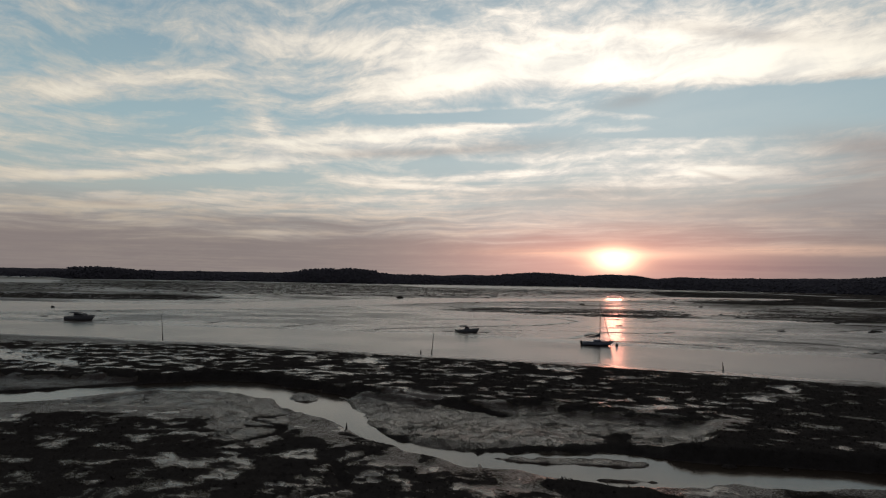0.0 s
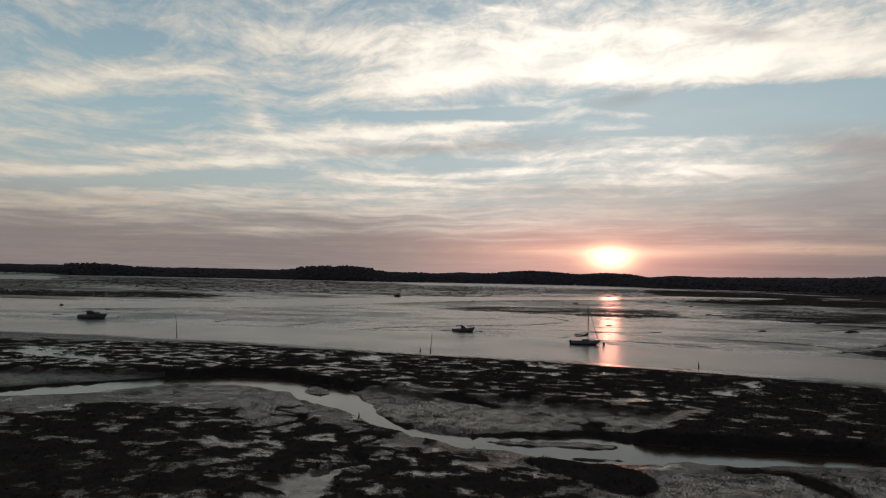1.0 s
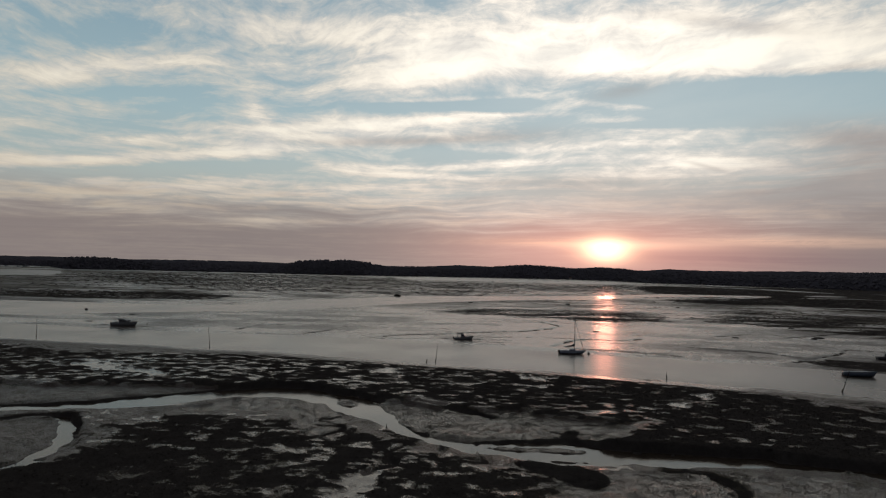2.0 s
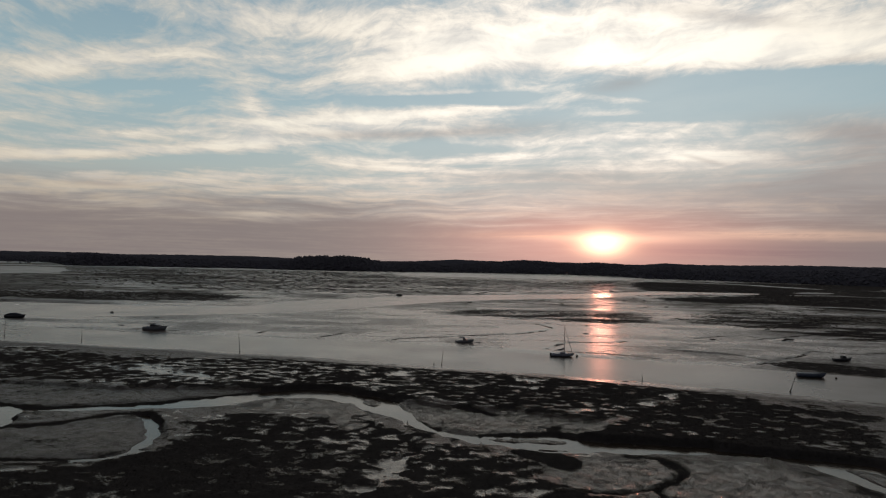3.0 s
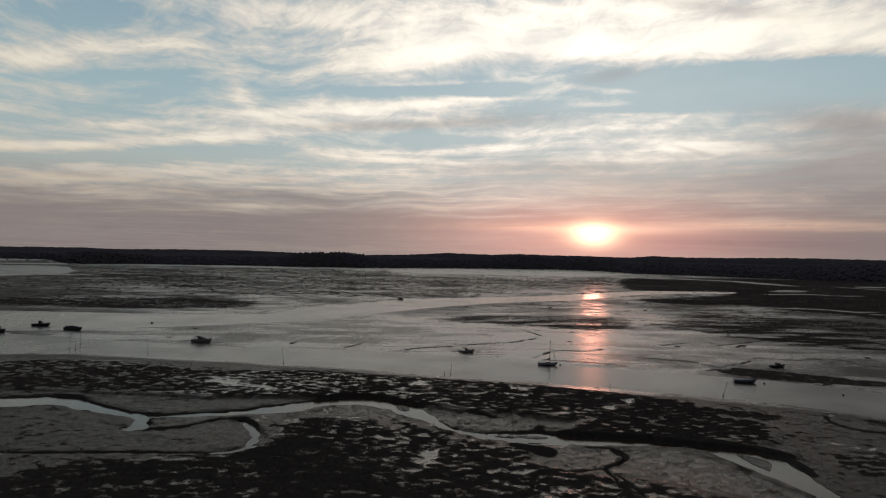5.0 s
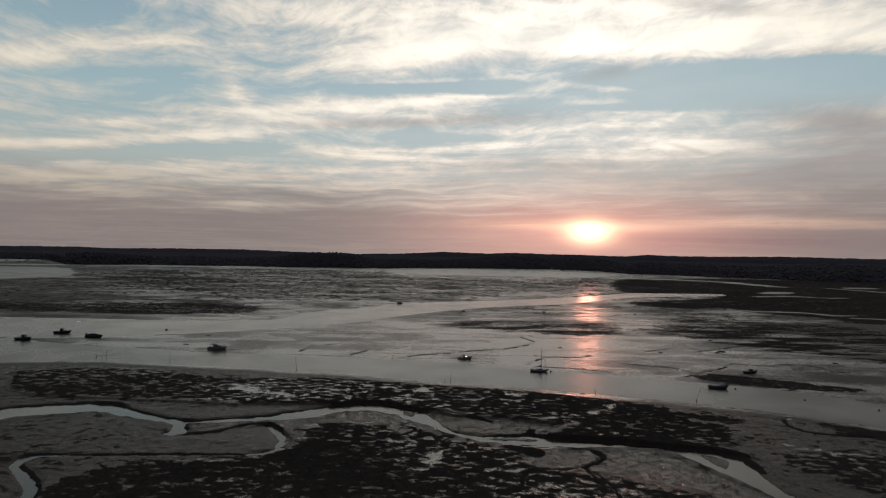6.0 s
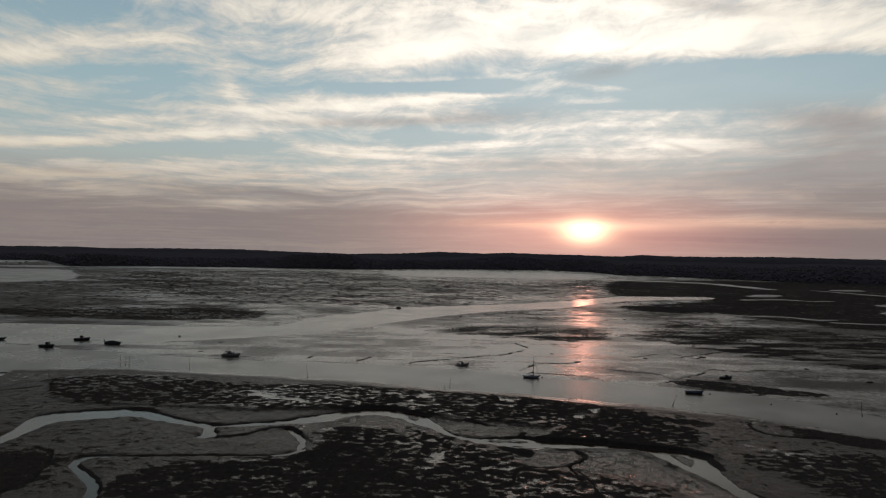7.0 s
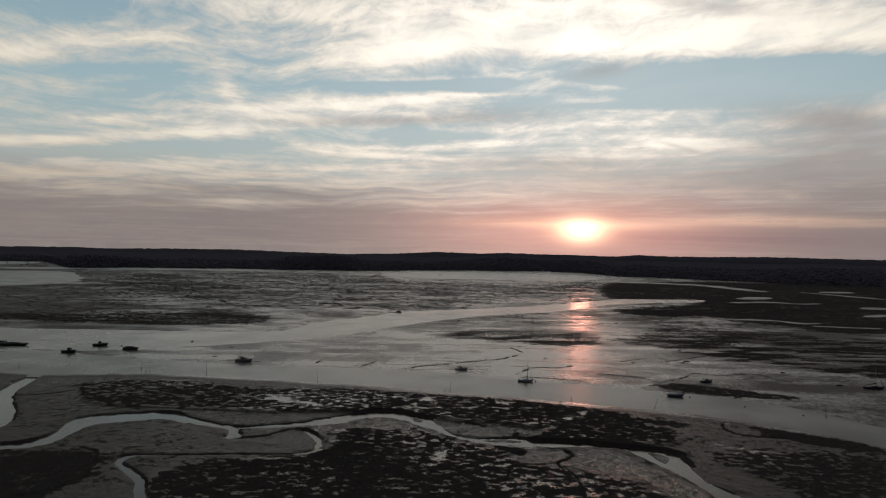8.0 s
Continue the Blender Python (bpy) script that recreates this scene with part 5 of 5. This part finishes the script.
# ---- growth on the marsh: tufts of blades ----
def tufts(name, count, box, label, size):
    rng = np.random.RandomState(11)
    x, y = rng.uniform(box[0], box[2], count), rng.uniform(box[1], box[3], count)
    z, growth_shade, wet, lumps = flats(x, y)
    keep = (growth_shade > 0.45) & (z > 0.2)
    x, y, z = x[keep], y[keep], z[keep]
    n, blades = len(x), 6
    a = rng.uniform(0, 2 * math.pi, (n, blades))
    out = size * rng.uniform(0.25, 1.0, (n, blades))
    high_ = size * rng.uniform(0.35, 0.95, (n, blades)) * rng.uniform(0.5, 1.2, (n, 1))
    w = size * rng.uniform(0.12, 0.3, (n, blades))
    cx, cy = x[:, None] + 0.3 * out * np.cos(a), y[:, None] + 0.3 * out * np.sin(a)
    base = z[:, None] - 0.05 + 0 * a
    v = np.stack((np.stack((cx - w * np.sin(a), cy + w * np.cos(a), base), -1), np.stack((cx + w * np.sin(a), cy - w * np.cos(a), base), -1),
                  np.stack((cx + out * np.cos(a), cy + out * np.sin(a), base + high_), -1)), 2).reshape(-1, 3)
    me = bpy.data.meshes.new(name)
    me.vertices.add(len(v))
    me.vertices.foreach_set("co", v.ravel())
    me.loops.add(len(v))
    me.loops.foreach_set("vertex_index", np.arange(len(v)))
    me.polygons.add(len(v) // 3)
    me.polygons.foreach_set("loop_start", np.arange(0, len(v), 3))
    me.update(calc_edges=True)
    me.materials.append(WEED)
    return tagged(new(name, me), label, "marsh grass", kind="stuff")


tufts("marsh_grass", 60000, (-75, 22, 75, 128), "low dark marsh grass and weed tufts on the mud", 0.20)
tufts("marsh_grass", 40000, (-190, -5, 150, 150), "low dark marsh grass and weed tufts on the mud", 0.28)


# ---- woods on the hills ----
def woods(name, count, a0, a1, far, deep, height, size, seed, label):
    """Many small lumpy crowns over a ridge."""
    rng = np.random.RandomState(seed)
    ico = bmesh.new()
    bmesh.ops.create_icosphere(ico, subdivisions=1, radius=1.0)
    base = np.array([v.co[:] for v in ico.verts])
    tri = np.array([[v.index for v in f.verts] for f in ico.faces])
    ico.free()
    az_ = rng.uniform(a0, a1, count)
    s = rng.uniform(0.0, 1.05, count)
    crest = np.interp(az_, *zip(*NEAR_CREST)) * np.interp(az_, SHORE_AZ, SHORE_R)
    ground_h = crest * np.interp(s, [0, 0.15, 0.35, 0.6, 0.85, 1.0], [0, 0.42, 0.70, 0.88, 0.98, 1.0])
    r = far * np.interp(az_, SHORE_AZ, SHORE_R) + 60 * (fbm(az_ * 30, 0 * az_, 200, 3, 4) - 0.5) + deep * s
    verts, faces = [], []
    for c in range(3):
        sc = size * rng.uniform(0.5, 1.15, count)
        ox, oy, oz = rng.uniform(-0.7, 0.7, (3, count)) * size
        jit = 1 + 0.35 * (rng.rand(count, len(base), 1) - 0.5)
        p = base[None] * jit * sc[:, None, None] * np.array([1.0, 1.0, 0.75])
        p[..., 0] += (r * np.sin(np.radians(az_)) + ox)[:, None]
        p[..., 1] += (r * np.cos(np.radians(az_)) + oy)[:, None]
        p[..., 2] += (ground_h + height * rng.uniform(0.2, 0.9, count) + 0.4 * oz)[:, None]
        start = sum(len(v) for v in verts) + np.arange(count) * len(base)
        verts.append(p.reshape(-1, 3))
        faces.append((tri[None] + start[:, None, None]).reshape(-1, 3))
    v, f = np.concatenate(verts), np.concatenate(faces)
    me = bpy.data.meshes.new(name)
    me.vertices.add(len(v))
    me.vertices.foreach_set("co", v.ravel())
    me.loops.add(f.size)
    me.loops.foreach_set("vertex_index", f.ravel())
    me.polygons.add(len(f))
    me.polygons.foreach_set("loop_start", np.arange(0, f.size, 3))
    me.update(calc_edges=True)
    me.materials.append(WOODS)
    return tagged(new(name, me), label, "woods", kind="stuff")


woods("pine_woods", 6500, -42, 44, 1560, 150, 2.6, 3.2, 5, "dark pine woods along the far shore")
woods("pine_woods", 420, -31.3, -25, 1560, 130, 8.0, 3.0, 6, "taller dark pines at the end of the woods")
woods("pine_woods", 380, -13.0, -6.2, 1560, 150, 8.0, 3.4, 8, "taller umbrella pines above the woods")


# ---- small things on the flats ----
def mound(x, y, length, width, height, turn, seed, label, name="weed_mound"):
    rng = random.Random(seed)
    bm = bmesh.new()
    bmesh.ops.create_icosphere(bm, subdivisions=2, radius=1.0)
    for v in bm.verts:
        f = 1 + 0.35 * (rng.random() - 0.5)
        v.co = Vector((v.co.x * 0.5 * length * f, v.co.y * 0.5 * width * f, max(v.co.z, -0.35) * height * f))
    me = bpy.data.meshes.new(name)
    bm.to_mesh(me)
    bm.free()
    me.materials.append(WEED)
    ob = new(name, me)
    ob.matrix_world = pose(x, y, 0.16, 0, 0, turn)
    return tagged(ob, label, "mound", "weed mounds on the flats")


for i, (x, y, l, w, h) in enumerate(((110.8, 201.7, 2.4, 1.4, 0.45), (145.8, 207.6, 4.5, 1.8, 0.6), (141.4, 203.4, 2.6, 1.5, 0.5), (185.7, 175.9, 2.6, 1.6, 0.5),
                                     (218.7, 177.7, 4.6, 2.0, 0.6), (225.7, 179.6, 3.0, 1.6, 0.6), (195.1, 143.9, 3.4, 2.0, 0.7), (61.2, 213.4, 3.2, 2.0, 0.3),
                                     (136.9, 302.8, 2.4, 1.6, 0.6), (134.1, 280.1, 2.2, 1.4, 0.6), (-132.3, 238.4, 3.0, 1.6, 0.35), (-132.5, 205.8, 3.4, 1.2, 0.3),
                                     (-164.7, 261.6, 2.0, 1.2, 0.5), (167.6, 399.9, 3.0, 2.0, 0.8), (-32.2, 473.1, 6.0, 3.5, 1.6), (23.2, 402.6, 4.0, 2.0, 0.8),
                                     (92.8, 408.8, 3.6, 2.0, 0.8), (-18.9, 552.0, 5.0, 3.0, 1.0), (160.0, 250.0, 3.0, 2.0, 0.5), (182.0, 228.0, 2.6, 1.6, 0.5),
                                     (2.0, 176.0, 4.5, 0.9, 0.16), (12.0, 175.6, 6.0, 0.8, 0.14), (-104.5, 191.5, 7.0, 1.6, 0.14), (-120.5, 196.0, 5.0, 1.2, 0.14), (24.4, 52.6, 1.5, 0.8, 0.35), (28.9, 52.0, 0.6, 0.5, 0.3))):
    z0 = CREEK_LEVEL - 0.1 if y < 60 else 0.16
    mound(x, y, l, w, h, 17 * i % 40 - 20, i, "small dark weed-covered mound on wet mud").matrix_world = pose(x, y, z0, 0, 0, 17 * i % 40 - 20)


def scatter(name, box, count, size, label, limit):
    """Small dark lumps and shells strewn over the flats."""
    rng = np.random.RandomState(31)
    x, y = rng.uniform(box[0], box[2], count), rng.uniform(box[1], box[3], count)
    z, growth_shade, wet, lumps = flats(x, y)
    keep = (growth_shade > limit) & (z > 0.02)
    x, y, z = x[keep], y[keep], z[keep]
    n = len(x)
    w, d, h = size * rng.uniform(0.5, 2.2, n), size * rng.uniform(0.4, 1.1, n), size * rng.uniform(0.2, 0.6, n)
    a = rng.uniform(-0.6, 0.6, n)
    ring = [(-1, 0), (-0.3, -0.9), (0.8, -0.6), (1.1, 0.2), (0.2, 0.9)]
    pts = [np.stack((x + c * w * np.cos(a) - e * d * np.sin(a), y + c * w * np.sin(a) + e * d * np.cos(a), z - 0.05), 1) for c, e in ring]
    pts.append(np.stack((x + 0.2 * w, y, z + h), 1))
    v = np.stack(pts, 1).reshape(-1, 3)
    tri = np.array([(i, (i + 1) % 5, 5) for i in range(5)])
    f = (tri[None] + (np.arange(n) * 6)[:, None, None]).reshape(-1, 3)
    me = bpy.data.meshes.new(name)
    me.vertices.add(len(v))
    me.vertices.foreach_set("co", v.ravel())
    me.loops.add(f.size)
    me.loops.foreach_set("vertex_index", f.ravel())
    me.polygons.add(len(f))
    me.polygons.foreach_set("loop_start", np.arange(0, f.size, 3))
    me.update(calc_edges=True)
    me.materials.append(WEED)
    return tagged(new(name, me), label, "weed clumps", kind="stuff")


scatter("weed_clumps", (60, 160, 420, 420), 2600, 0.7, "dark weed clumps strewn over the eastern flats", 0.35)
scatter("weed_clumps", (0, 255, 140, 340), 1800, 0.5, "dark weed clumps on the mudbank", 0.3)
scatter("weed_clumps", (-520, 340, -120, 440), 2500, 1.0, "dark weed clumps along the far channel", 0.4)
scatter("oyster_beds", (-650, 470, 450, 1400), 9000, 1.6, "dark oyster beds and weed on the far flats", 0.45)


# ---- far shore: stake rows of the oyster parks, moored craft, a few houses ----
def stake_row(x0, y0, x1, y1, count, label):
    t = thing("stake_row", pose(x0, y0, 0), label, "stakes", "oyster park stakes")
    rng = random.Random(int(x0))
    for i in range(count):
        u = i / (count - 1)
        x, y = (x1 - x0) * u + rng.uniform(-1, 1), (y1 - y0) * u + rng.uniform(-1, 1)
        part("stake", tube([(x, y, -0.5), (x + rng.uniform(-0.4, 0.4), y, rng.uniform(1.8, 3.2))], [0.3, 0.22], 5), STAKE, t)
    return t


for i in range(19):
    az0 = -31.0 + 1.42 * i
    a0, r0 = radians(az0), 1560 * float(np.interp(az0, SHORE_AZ, SHORE_R)) - 22
    stake_row(r0 * math.sin(a0), r0 * math.cos(a0), r0 * math.sin(a0) + 13, r0 * math.cos(a0) + 5, 8, "row of dark oyster park stakes in shallow water")


def house(x, y, z, w, d, h, turn, label):
    t = thing("house", pose(x, y, z, 0, 0, turn), label, "house", "shore houses")
    part("wall", block(-w / 2, w / 2, -d / 2, d / 2, -2, h, 0.05), PLASTER, t, "pale rendered walls")
    bm = bmesh.new()
    v = [bm.verts.new(p) for p in ((-w / 2 - 0.4, -d / 2 - 0.4, h), (w / 2 + 0.4, -d / 2 - 0.4, h), (w / 2 + 0.4, d / 2 + 0.4, h), (-w / 2 - 0.4, d / 2 + 0.4, h),
                                   (-w / 2 - 0.4, 0, h + 0.35 * d), (w / 2 + 0.4, 0, h + 0.35 * d))]
    for f in ((0, 1, 5, 4), (2, 3, 4, 5), (0, 4, 3), (1, 2, 5), (3, 2, 1, 0)):
        bm.faces.new([v[i] for i in f])
    part("roof", bm, ROOF, t, "tiled roof")
    for x0 in (-0.3, 0.05, 0.3):
        part("window", block(x0 * w - 0.5, x0 * w + 0.5, -d / 2 - 0.06, -d / 2 + 0.02, h * 0.35, h * 0.75, 0.01), GLASS, t)
    return t


PLASTER = make_plain("pale_render", (0.42, 0.40, 0.37), (0.55, 0.53, 0.49), 0.6, 0.8)
ROOF = make_plain("clay_tiles", (0.12, 0.06, 0.045), (0.2, 0.10, 0.07), 1.5, 0.8)
for az0, r0, w0 in ((13.3, 1955, 11), (13.9, 1945, 8), (14.5, 1940, 9), (12.6, 1940, 7)):
    a0 = radians(az0)
    house(r0 * math.sin(a0), r0 * math.cos(a0), 1.0, w0, 7, 4.0, -az0, "small pale house at the foot of the hill")


def far_boat(x, y, turn, label):
    t = thing("moored_boat", pose(x, y, 0.05, 0, 0, turn), label, "boat", "far moored boats")
    hull_parts(t, 8.0, 2.8, 1.3, 0.3, 0.85, HULL_GREY, BOTTOM, TRIM)
    part("cabin", block(-1.5, 1.2, -0.9, 0.9, 0.9, 2.4, 0.08, (0.1, 0.5), 0.1), HULL_WHITE, t)
    return t


rng_far = random.Random(4)
for i in range(9):
    a0, r0 = radians(rng_far.uniform(-37, -32.5)), rng_far.uniform(1950, 2150)
    far_boat(r0 * math.sin(a0), r0 * math.cos(a0) - 60, rng_far.uniform(-30, 30), "small pale boat moored in the far lagoon")
